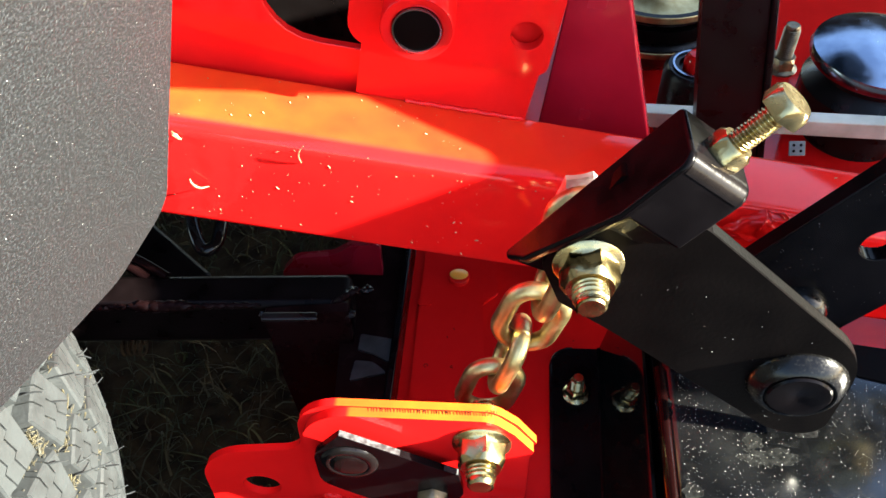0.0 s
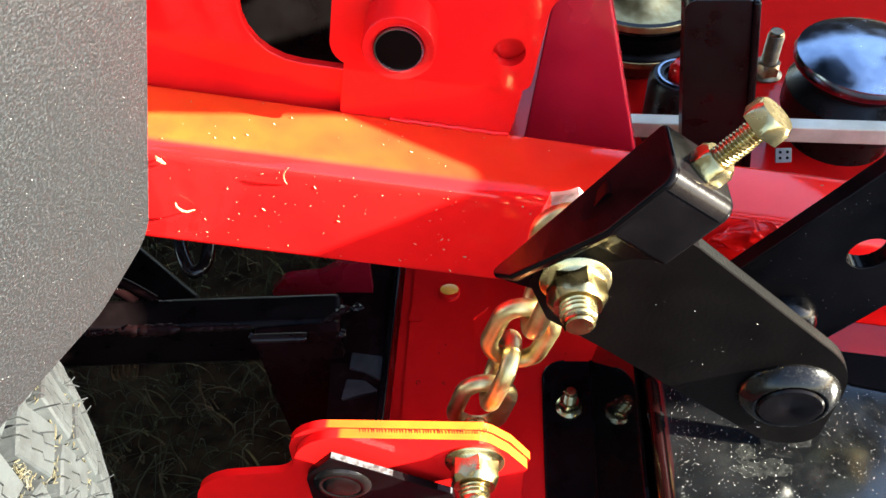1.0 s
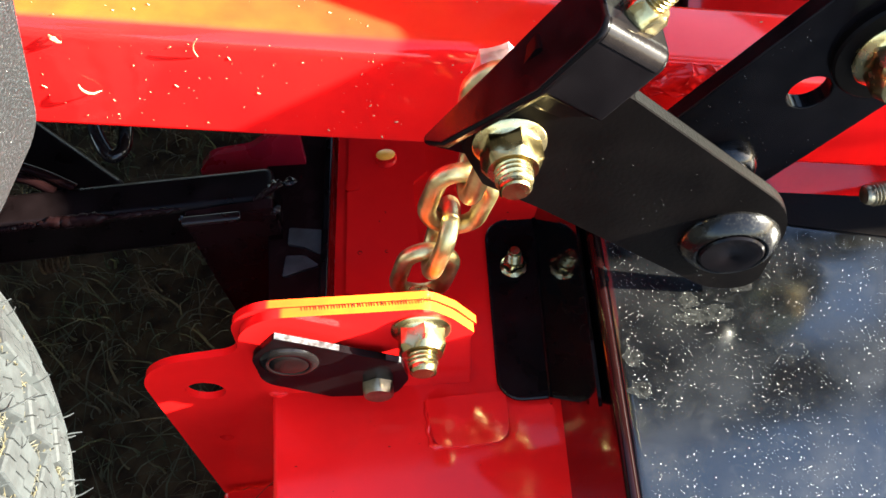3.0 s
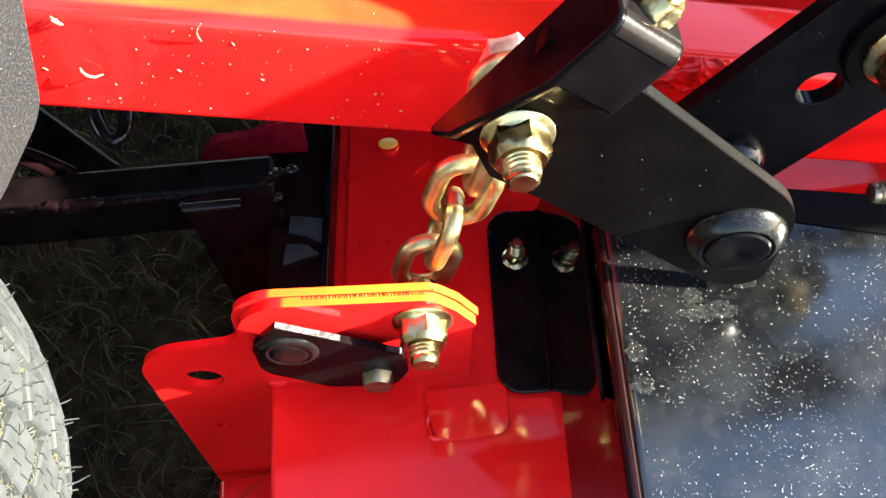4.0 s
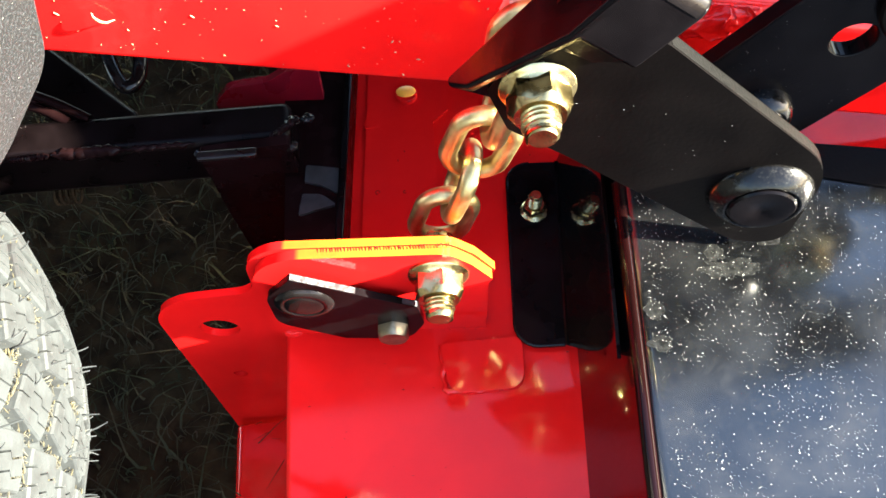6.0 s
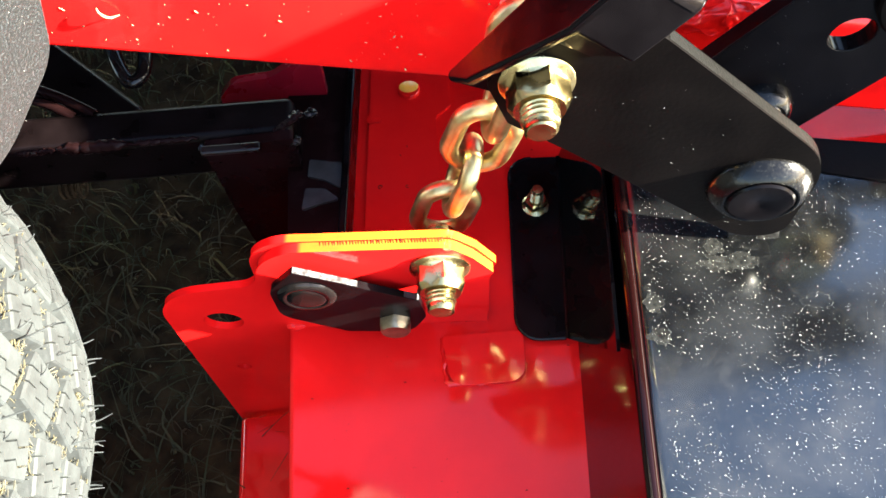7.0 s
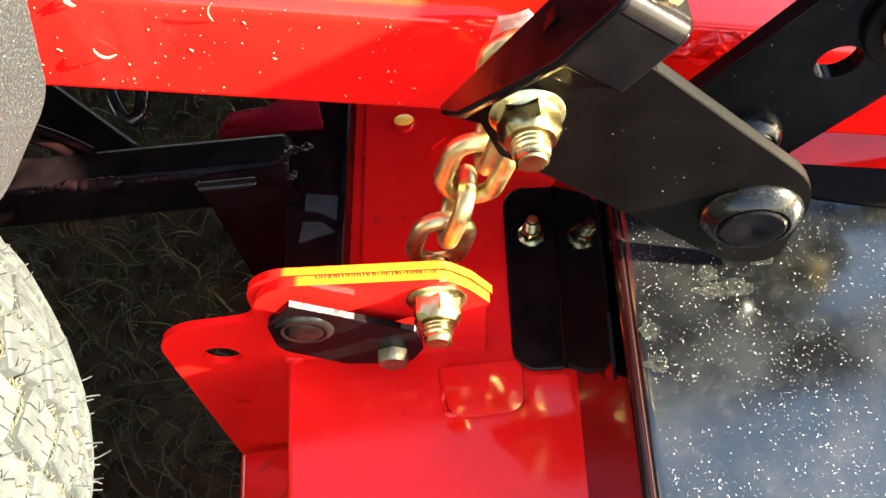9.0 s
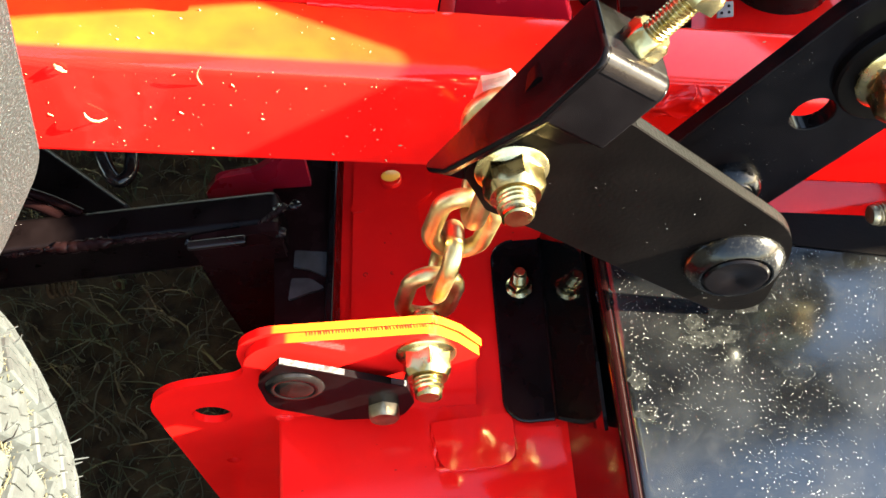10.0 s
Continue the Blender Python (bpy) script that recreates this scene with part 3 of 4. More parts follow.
flange_nut("hanger_bolt", BRACKET @ Matrix.Translation((0.0179, 0, 0.2320)) @ OUT, 0.0202, 0.0225, "yellow zinc flange nut and bolt on the red bracket", 0.35)

# ---- lift arm ----
arm = thing("lift_lever", ARM_PLATE, "flat black painted steel lift arm plate", "lift arm")
out = rounded([(0.0956, 0.3742, 0.001), (0.1672, 0.3110, 0.034), (0.1662, 0.2557, 0.026), (0.1467, 0.2539, 0.020), (0.0696, 0.3132, 0.0), (0.0465, 0.3291, 0.004), (0.0385, 0.3503, 0.004), (0.0624, 0.3986, 0.002)])
part("plate", sheet(out, (), 0.0062), SATIN, arm, bevel=0.0008)
part("cut_edge", ribbon(out[6:17], 0.0007, 0.0055), EDGE, arm, "thin paler strip along the cut edge of the plate")
piv = Matrix.Translation((0.1460, 0, 0.2925)) @ OUT
part("pivot_cap", lathe([(0.0200, 0.0), (0.0199, 0.0010), (0.0190, 0.0026), (0.0174, 0.0046), (0.0158, 0.0062), (0.0144, 0.0070), (0.0137, 0.0068), (0.0132, 0.0056), (0, 0.0056)], 56, None, piv), WORN, arm, "worn glossy black domed pivot ring")
part("cap_face", lathe([(0.0129, 0.0056), (0.0128, 0.0070), (0.0120, 0.0078), (0.0035, 0.0078), (0.0030, 0.0075), (0, 0.0075)], 48, None, piv), GLOSS, arm, "flat dark pin end inside the ring")


def along(s, p):
    """Place on the stop bracket's own axes: s up its length, p across."""
    return (0.6 * s + 0.8 * p, 0.8 * s - 0.6 * p)


stop = thing("stop_bracket", ARM, "glossy black folded steel stop bracket on the lift arm", "bracket")
def across(outline, p0, p1):
    """An outline in (s, y) drawn out across the bracket."""
    bm = bmesh.new()
    rings = [[bm.verts.new((along(q[0], p)[0], q[1], along(q[0], p)[1])) for q in outline] for p in (p0, p1)]
    n = len(outline)
    for k in range(n):
        bm.faces.new((rings[0][k], rings[0][(k + 1) % n], rings[1][(k + 1) % n], rings[1][k]))
    bm.faces.new(rings[0]), bm.faces.new(rings[1])
    return bm


ends = rounded([(0.3815, -0.0150, 0.0055), (0.3815, 0.0112, 0.0025), (0.364, 0.0112, 0.0), (0.364, -0.0150, 0.0)], 8)[:-2]
cap = ends + [Vector(p) for p in ((0.3505, 0.0112), (0.2920, 0.0112), (0.2915, 0.0078), (0.3020, -0.0005), (0.3200, -0.0060), (0.3505, -0.0150))]
low = ends + [Vector(p) for p in ((0.3505, 0.0112), (0.3505, -0.0150))]
bm = across(cap, -0.1880, -0.1835)
rings = [[bm.verts.new((along(q[0], p)[0], q[1], along(q[0], p)[1])) for q in low] for p in (-0.1835, -0.1610)]
for k in range(len(low)):
    bm.faces.new((rings[0][k], rings[0][(k + 1) % len(low)], rings[1][(k + 1) % len(low)], rings[1][k]))
bm.faces.new(rings[1])
bmesh.ops.remove_doubles(bm, verts=bm.verts[:], dist=1e-6)
part("channel", bm, GLOSS, stop, bevel=0.0022, segments=3)
# strip added over the end bend, glossier than the sheet to draw its highlight
lip = bmesh.new()
cols = []
for k in range(9):
    a = math.pi / 2 * k / 8
    q = (0.3760 + 0.00565 * math.sin(a), -0.0095 - 0.00565 * math.cos(a))
    cols.append([lip.verts.new((along(q[0], p)[0], q[1], along(q[0], p)[1])) for p in (-0.1858, -0.1632)])
for a, b in zip(cols, cols[1:]):
    lip.faces.new((a[0], a[1], b[1], b[0]))
part("highlight_strip", lip, CAP, stop, "rounded strip over the end bend, glossier for its highlight")
out = rounded([(*along(0.3604, -0.1835), 0.001), (*along(0.3604, -0.1700), 0.002), (*along(0.3000, -0.1520), 0.002), (*along(0.2935, -0.1835), 0.0008)])
part("back_leaf", sheet(out, (), 0.0040, 0.0068), GLOSS, stop, bevel=0.0008)
n = 12
bm = bmesh.new()
cols = []
for k in range(n + 1):
    a = math.pi / 2 * k / n
    ss, yy = 0.3515 - 0.0180 * k / n, -0.0004 - 0.0130 * (1 - k / n) ** 1.2
    cols.append([bm.verts.new((along(ss, p)[0], yy, along(ss, p)[1])) for p in (-0.1825, -0.1620)])
for a, b in zip(cols, cols[1:]):
    bm.faces.new((a[0], a[1], b[1], b[0]))
part("scoop", bm, WALL, stop, "polished black inner bend")

flange_nut("arm_bolt", ARM @ Matrix.Translation((0.0551, 0, 0.3530)) @ OUT, 0.0192, 0.0215, "large yellow zinc flange nut and bolt on the arm", 0.25, -0.027)

axis = ARM @ Matrix.Translation((along(0.3815, -0.1726)[0], -0.002, along(0.3815, -0.1726)[1])) @ Matrix.Rotation(math.atan2(0.6, 0.8), 4, "Y")
adj = thing("adjuster_bolt", axis, "yellow zinc hexagon adjuster bolt with jam nut", "bolt", "zinc fasteners")
part("shank", thread(0.0041, -0.004, 0.0245, 0.0014), GOLD, adj)
part("jam_nut", hexagon(0.0124, 0.0, 0.0066, None, Matrix(), 0.3), GOLD, adj)
part("head", hexagon(0.0134, 0.0215, 0.0280, None, Matrix(), 0.1), GOLD, adj)

rnd = random.Random(17)


def dusted(parent, count, x0, x1, z0, z1, y, inside, label):
    """Tiny pale specks on a plate's front, kept within its outline."""
    bm = bmesh.new()
    while count:
        x, z, r = rnd.uniform(x0, x1), rnd.uniform(z0, z1), rnd.choice((0.00005, 0.00007, 0.00009, 0.00014))
        if inside(x, z):
            lathe([(r, 0.0), (r * 0.7, r * 0.6), (0, r * 0.8)], 5, bm, Matrix.Translation((x, y, z)) @ OUT)
            count -= 1
    tagged(part("dust", bm, DUST, parent, label), kind="stuff")


dusted(arm, 26, 0.06, 0.16, 0.26, 0.37, 0.0, lambda x, z: 0.385 < z + 0.86 * x < 0.445 and z - 1.16 * x < 0.27 and (x - 0.146) ** 2 + (z - 0.2925) ** 2 > 0.0005, "a few pale dust specks")

# ---- rear lift arm ----
arm_b = thing("rear_lift_lever", ARM_BACK, "black painted slotted steel lift arm behind the first", "lift arm")
out = rounded([(*along(0.285, -0.079), 0.02), (*along(0.441, -0.079), 0.034), (*along(0.441, -0.009), 0.034), (*along(0.285, -0.009), 0.02)])
slot = rounded([(0.1770, 0.3120, 0.0088), (0.1770, 0.3300, 0.0088), (0.1948, 0.3300, 0.0088), (0.1948, 0.3120, 0.0088)])
part("plate", sheet(out, [slot], 0.0080), GLOSS, arm_b, bevel=0.0010)
part("bush", lathe([(0.0140, -0.001), (0.0138, 0.004), (0.0122, 0.0075), (0.0100, 0.0088), (0.0090, 0.0080), (0.0084, 0.0088), (0, 0.0092)], 40, None, Matrix.Translation((0.1610, 0, 0.2795)) @ OUT), WORN, arm_b, "worn glossy black domed bush")
part("boss", lathe([(0.0260, 0.0), (0.0260, 0.003), (0.0250, 0.004), (0, 0.004)], 48, None, Matrix.Translation((0.213, 0, 0.345)) @ OUT), SATIN, arm_b)
dusted(arm_b, 90, 0.14, 0.30, 0.25, 0.50, 0.0, lambda x, z: -0.076 < 0.8 * x - 0.6 * z < -0.012 and 0.30 < 0.6 * x + 0.8 * z < 0.425 and abs(x - 0.189) + abs(z - 0.321) > 0.03 and (x - 0.213) ** 2 + (z - 0.345) ** 2 > 0.0013, "pale dust specks")
flange_nut("pivot_bolt", ARM_BACK @ Matrix.Translation((0.2115, -0.004, 0.345)) @ OUT, 0.0258, 0.016, "yellow zinc pivot bolt on the rear lift arm", 0.6)

# ---- chain ----
chain = thing("lift_chain", yawed(0, 0.250, 0, YAW), "short yellow zinc steel lift chain", "chain")
nodes = ((0.0545, 0.3485, 0.10, 4), (0.0470, 0.3205, 0.24, 88), (0.0390, 0.2925, 0.29, -4), (0.0308, 0.2645, 0.29, 84), (0.0225, 0.2365, 0.25, 2))
for x, z, tilt, twist in nodes:
    pts = []
    L, W = 0.0070, 0.0113
    for k in range(40):
        a = 2 * math.pi * k / 40
        pts.append((W * math.sin(a), 0, W * math.cos(a) + (L if math.cos(a) > 0 else -L)))
    m = Matrix.Translation((x, 0, z)) @ Matrix.Rotation(tilt, 4, "Y") @ Matrix.Rotation(radians(twist), 4, "Z")
    part("link", sweep(pts, 0.0041, 16, True), CHAIN, chain, m=m)

# ---- discharge chute ----
def skewed(bm):
    """Slants a shape's lines along y, as the chute's edge runs."""
    for v in bm.verts:
        v.co.x += 0.08 * v.co.y
    return bm


def chute_back(x):
    """The chute's back edge, which runs aslant of the rail."""
    return 0.2645 - 0.196 * (x - 0.189)


chute = thing("discharge_chute", pose(0, 0, 0), "glossy black plastic discharge chute dotted with pale dust", "chute")
out = rounded([(0.0826, 0.2375, 0), (0.0829, 0.249, 0.006), (0.62, 0.249, 0), (0.62, 0.244, 0), (0.0886, 0.244, 0.003), (0.0876, 0.2375, 0)], 8)
bm = profile_y(out, -0.12, 0.2505)
for v in bm.verts:
    if v.co.y > 0:
        v.co.y = chute_back(v.co.x + 0.02) - 0.004
part("cover", skewed(bm), FLAP, chute, smooth=60)
part("side_wall", skewed(profile_y([Vector(p) for p in ((0.0690, 0.1705), (0.0798, 0.2475), (0.0828, 0.2475), (0.0720, 0.1705))], -0.12, 0.318)), WALL, chute)
part("rolled_rim", skewed(sweep([(0.0822, -0.12 + 0.3705 * k / 12, 0.2482) for k in range(13)], 0.0029, 16)), RIM, chute, "glossy black rolled rim with a red reflection in its colour")
part("rear_lip", sheet([Vector(p) for p in ((0.1080, chute_back(0.1080)), (0.62, chute_back(0.62)), (0.62, chute_back(0.62) - 0.0035), (0.1080, chute_back(0.1080) - 0.0035))], (), 0.045, -0.2462), BLACK, chute, bevel=0.001, m=FLAT)
part("rear_strip", sheet([Vector(p) for p in ((0.150, chute_back(0.150) - 0.0004), (0.614, chute_back(0.614) - 0.0004), (0.614, 0.118), (0.2305, 0.2335), (0.195, 0.2440), (0.165, 0.2610))], (), 0.0008, -0.2500), SATIN, chute, m=FLAT)
strap = thing("chute_hinge", pose(0, 0, 0), "black painted steel hinge strap bolted to the deck", "hinge")
strap_out = rounded([(0.0795, 0.2050, 0.0), (0.0897, 0.3150, 0.0), (0.0620, 0.3165, 0.013), (0.0540, 0.2060, 0.013)])
part("flange", sheet(strap_out, (), 0.004, -0.1745), GLOSS, strap, bevel=0.001, m=FLAT)
leaf = bmesh.new()
rows = [[leaf.verts.new((x + d, y, z)) for x, y, z in ((0.0797, 0.2050, 0.1730), (0.0900, 0.3150, 0.1730), (0.1012, 0.3150, 0.2460), (0.0877, 0.1680, 0.2460))] for d in (0.0, 0.0016)]
for k in range(4):
    leaf.faces.new((rows[0][k], rows[0][(k + 1) % 4], rows[1][(k + 1) % 4], rows[1][k]))
leaf.faces.new(rows[0]), leaf.faces.new(rows[1])
part("upright_leaf", leaf, WALL, strap, "mirror-glossy upright leaf")
part("rolled_edge", sweep([(p.x, p.y, 0.1738) for p in strap_out[2:]] + [(0.0785, 0.2051, 0.1738)], 0.0009, 10), CAP, strap, "glossy rolled edge")
part("fold", sweep([(0.0797 + 0.0103 * k / 8, 0.2050 + 0.11 * k / 8, 0.1744) for k in range(9)], 0.0010, 8), GLOSS, strap)
flange_nut("hinge_bolt", pose(0.0735, 0.2840, 0.1747), 0.0108, 0.0165, "small zinc bolt standing on the black hinge strap", 0.1)
stud = thing("threaded_stud", pose(0.2225, 0.2440, 0.2680, 0, 90, 0), "dull zinc threaded stud above the chute", "stud", "zinc fasteners")
part("rod", thread(0.0055, 0.0, 0.12, 0.0016, None, Matrix.Translation((0, 0, 0.12)) @ Matrix.Rotation(math.pi, 4, "X")), ZINC, stud)

# ---- black sub-frame ----
sub = thing("sub_frame", pose(0, 0, 0), "black painted welded steel sub-frame beside the deck", "frame")
part("beam", slab(-0.60, -0.052, 0.316, 0.340, 0.182, 0.2175), BEAM, sub, bevel=0.005, segments=3)
part("side_plate", sheet(rounded([(-0.060, 0.264, 0.004), (-0.0290, 0.264, 0.003), (-0.0150, 0.45, 0), (-0.060, 0.45, 0)]), (), 0.020, -0.190), SHADE_BLACK, sub, bevel=0.002, m=FLAT)
part("edge_lip", sheet([Vector(p) for p in ((-0.0335, 0.264), (-0.0290, 0.264), (-0.0150, 0.45), (-0.0195, 0.45))], (), 0.024, -0.195), GLOSS, sub, bevel=0.0015, m=FLAT)
part("gusset", sheet(rounded([(-0.0995, 0.2160, 0.002), (-0.052, 0.2200, 0.002), (-0.052, 0.09, 0), (-0.0915, 0.09, 0), (-0.0970, 0.1580, 0.02)]), (), 0.006, 0.309), SHADE_BLACK, sub, bevel=0.001)
part("gusset_ledge", slab(-0.1000, -0.0690, 0.3045, 0.3100, 0.2160, 0.2192), BLACK, sub, "narrow black painted ledge on the gusset", bevel=0.0014)
for x, y, z, r in ((-0.0505, 0.3255, 0.2175, 0.0042), (-0.0520, 0.3110, 0.2150, 0.0038), (-0.1005, 0.3130, 0.2130, 0.0030), (-0.0430, 0.3265, 0.2170, 0.0040), (-0.0600, 0.3150, 0.2155, 0.0026)):
    bm = bmesh.new()
    bmesh.ops.create_icosphere(bm, subdivisions=4, radius=1.0, matrix=Matrix.Translation((x, y, z)) @ Matrix.Diagonal((r * 1.0, r * 0.75, r * 0.45, 1)))
    for v in bm.verts:
        v.co += noise.noise_vector(v.co * 420) * 0.0010
    part("weld_lump", bm, CAP, sub, "lumpy glossy weld spatter")
for k, (x0, x1, z0, z1, fat) in enumerate(((-0.198, -0.176, 0.2150, 0.2160, 0.0016), (-0.176, -0.139, 0.2160, 0.2162, 0.0034), (-0.139, -0.102, 0.2158, 0.2165, 0.0017), (-0.064, -0.046, 0.2150, 0.2300, 0.0017))):
    n = 24
    path = [(x0 + (x1 - x0) * i / n, 0.3170 + 0.0004 * math.sin(i * 1.7 + k), z0 + (z1 - z0) * i / n - 0.0004 + 0.0003 * math.sin(i * 2.1)) for i in range(n + 1)]
    part("weld_bead", sweep(path, [fat * min(1.0, 0.35 + 0.16 * i, 0.35 + 0.16 * (n - i)) + 0.00018 * math.sin(i * 1.3 + k) for i in range(n + 1)], 12), SHADE_BLACK, sub, "smooth glossy weld")
# grey pieces drawn as the sky's reflection in the glossy side plate
part("sky_reflection", sheet(rounded([(-0.0490, 0.3040, 0.001), (-0.0400, 0.3010, 0.008), (-0.0310, 0.2950, 0.001), (-0.0298, 0.3110, 0.001), (-0.0480, 0.3150, 0.001)]), (), 0.002, -0.1915), REFLECTION_GREY, sub, "thin grey plate painted as a sky reflection", bevel=0.0005, m=FLAT)
part("sky_reflection", sheet(rounded([(-0.0525, 0.2830, 0.001), (-0.0420, 0.2860, 0.006), (-0.0320, 0.2880, 0.001), (-0.0400, 0.2955, 0.007), (-0.0502, 0.2965, 0.001)]), (), 0.002, -0.1915), REFLECTION_GREY, sub, "thin grey plate painted as a sky reflection", bevel=0.0005, m=FLAT)
part("diagonal_brace", slab(-0.12, 0.024, -0.014, 0.014, -0.012, 0.010), BEAM, sub, bevel=0.004, m=pose(-0.160, 0.348, 0.2055, 0, 0, -43.7))
hoses = thing("hose_pair", pose(0, 0, 0), "glossy black bent hydraulic hoses beside the beam", "hose")


def bent(points, r):
    """A smooth hose through a few places."""
    pts = [Vector(p) for p in points]
    out = []
    for i in range(len(pts) - 1):
        a, b, c, d = pts[max(i - 1, 0)], pts[i], pts[i + 1], pts[min(i + 2, len(pts) - 1)]
        for k in range(8):
            t = k / 8
            out.append(0.5 * (2 * b + (c - a) * t + (2 * a - 5 * b + 4 * c - d) * t * t + (3 * b - a - 3 * c + d) * t ** 3))
    return sweep(out + [pts[-1]], r, 16)


part("hose", bent([(-0.152, 0.410, 0.236), (-0.149, 0.378, 0.232), (-0.1440, 0.3600, 0.228), (-0.1385, 0.3520, 0.224), (-0.1325, 0.3560, 0.224), (-0.1305, 0.3690, 0.228), (-0.1330, 0.410, 0.236)], 0.0040), CAP, hoses)
part("hose", bent([(-0.260, 0.391, 0.224), (-0.194, 0.3570, 0.2205), (-0.175, 0.3475, 0.2190), (-0.159, 0.3390, 0.2150)], 0.0030), SHADE_BLACK, hoses)
part("hose", bent([(-0.260, 0.378, 0.222), (-0.195, 0.3500, 0.2195), (-0.182, 0.3445, 0.2185), (-0.170, 0.3380, 0.2150)], 0.0028), SHADE_BLACK, hoses)
spring = thing("return_spring", pose(-0.197, 0.325, 0.166, 0, 90, 0), "small rusty brown coil spring under the beam", "spring")
part("coil", sweep([(0.0046 * math.cos(k * 0.5), 0.0046 * math.sin(k * 0.5), 0.00028 * k) for k in range(58)], 0.0009, 8), SOIL, spring)
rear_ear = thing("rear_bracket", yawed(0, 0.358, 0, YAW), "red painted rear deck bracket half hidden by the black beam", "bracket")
part("plate", sheet(rounded([(-0.099, 0.15, 0), (-0.0995, 0.1900, 0.004), (-0.0900, 0.2030, 0.012), (-0.0670, 0.2066, 0.012), (-0.0560, 0.2150, 0.010), (-0.0380, 0.2185, 0.003), (-0.0375, 0.15, 0)]), (), 0.005), SHADED_RED, rear_ear, bevel=0.0007)

# ---- fender and wheel ----
E1, E2, EN = Vector((0.26195, 0, 0.96508)), Vector((-0.41860, -0.90103, 0.11362)), Vector((0.86957, -0.43375, -0.23603))
FM = Matrix((( E2.x, -EN.x, E1.x, -0.081), (E2.y, -EN.y, E1.y, 0.2), (E2.z, -EN.z, E1.z, 0.41), (0, 0, 0, 1)))
fender = thing("fender", FM, "dark grey speckled textured plastic fender over the wheel", "fender")
out = rounded([(-0.002, 0.30, 0), (-0.002, 0.0, 0.014), (0.020, -0.0155, 0.02), (0.0665, -0.0235, 0.05), (0.30, -0.030, 0), (0.30, 0.30, 0)], 10)
part("panel", sheet(out, (), 0.030), FENDER, fender, bevel=0.006, segments=5)
part("inner_flange", slab(0.004, 0.012, 0.031, 0.075, 0.004, 0.30), FENDER, fender, bevel=0.002)

wheel = thing("drive_wheel", pose(-0.404, 0.10, 0.27), "dusty pale turf-tread rubber tyre on a drive wheel", "wheel")
R0 = 0.259
prof = [(0.14, 0.105), (0.19, 0.128), (0.222, 0.140), (0.236, 0.143), (0.247, 0.139), (0.254, 0.128), (R0, 0.108), (R0 + 0.001, 0.05), (R0 + 0.001, -0.065), (R0 - 0.0015, -0.09), (R0 - 0.0064, -0.108), (R0 - 0.0139, -0.126), (R0 - 0.020, -0.138), (0.226, -0.143), (0.205, -0.140), (0.19, -0.128), (0.14, -0.105)]
tyre = part("tyre", lathe(prof, 160, None, OUT, True), RUBBER, wheel, smooth=50)


def shoulder(y):
    """How far the tread has fallen away from its crown at y across the tyre."""
    return 4.0 * max(0.0, y - 0.065) ** 2


def tread_block(kind):
    """A third of a turf lug, cut off by zigzag slits; x along the roll, y across, z outwards."""
    bm = bmesh.new()
    zig = [(-0.0120, 0.0008), (-0.0050, 0.0016), (-0.0038, -0.0014), (0.0036, -0.0004), (0.0048, -0.0030), (0.0120, -0.0020)]
    gap = 0.00038
    low_side = [(-0.0120, -0.0102), (0.0105, -0.0110)] if kind == 0 else [(x, y - 0.0034 * (1 if kind == 1 else -1) + gap) for x, y in zig]
    high_side = [(-0.0105, 0.0110), (0.0120, 0.0100)] if kind == 2 else [(x, y - 0.0034 * (1 if kind == 0 else -1) - gap) for x, y in zig]
    outline = low_side + high_side[::-1]
    low = [bm.verts.new((x * 1.12, y * (1.10 if abs(y) > 0.009 else 1.0), -0.0045)) for x, y in outline]
    mid = [bm.verts.new((x * 1.03, y * (1.02 if abs(y) > 0.009 else 1.0), 0.0024)) for x, y in outline]
    top = [bm.verts.new((x * 0.96, y * (0.96 if abs(y) > 0.009 else 1.0), 0.0034)) for x, y in outline]
    n = len(outline)
    for a, b in ((low, mid), (mid, top)):
        for k in range(n):
            bm.faces.new((a[k], a[(k + 1) % n], b[(k + 1) % n], b[k]))
    bm.faces.new(top)
    bmesh.ops.recalc_face_normals(bm, faces=bm.faces[:])
    me = bpy.data.meshes.new("tread_block")
    bm.to_mesh(me)
    bm.free()
    me.materials.append(RUBBER)
    return me


lugs = [tread_block(k) for k in range(3)]
for row in range(-3, 6):
    yc = 0.010 + 0.0262 * row
    for k in range(-7, 4):
        ang = (k + 0.5 * (row % 2)) * 0.118
        drop = shoulder(yc)
        tilt = math.atan(8.0 * max(0.0, yc - 0.065))
        r = R0 + 0.0034 - drop
        for me in lugs:
            ob = new("tread_block", me)
            ob.parent = tyre
            ob.matrix_local = Matrix.Rotation(-ang, 4, "Y") @ Matrix.Translation((r, yc, 0)) @ Matrix.Rotation(tilt, 4, "Z") @ Matrix.Rotation(radians(90), 4, "Y") @ Matrix.Rotation(radians(10 if row % 2 else -12), 4, "Z")
rnd = random.Random(21)
bm = bmesh.new()
for k in range(150):
    ang, yc = rnd.uniform(-0.75, 0.45), rnd.uniform(-0.06, 0.142)
    drop = shoulder(yc)
    base = Matrix.Rotation(-ang, 4, "Y") @ Vector((R0 + 0.006 - drop, yc, 0))
    out = Matrix.Rotation(-ang, 4, "Y") @ Vector((1, 0.25, 0))
    bend = Vector((rnd.uniform(-1, 1), rnd.uniform(-1, 1), rnd.uniform(-1, 1)))
    l = rnd.uniform(0.004, 0.0095)
    sweep([base + out * (l * t) + bend * (l * 0.4 * t * t) for t in (0, 0.3, 0.6, 1.0)], [0.0004, 0.0004, 0.00035, 0.00025], 5, False, bm)
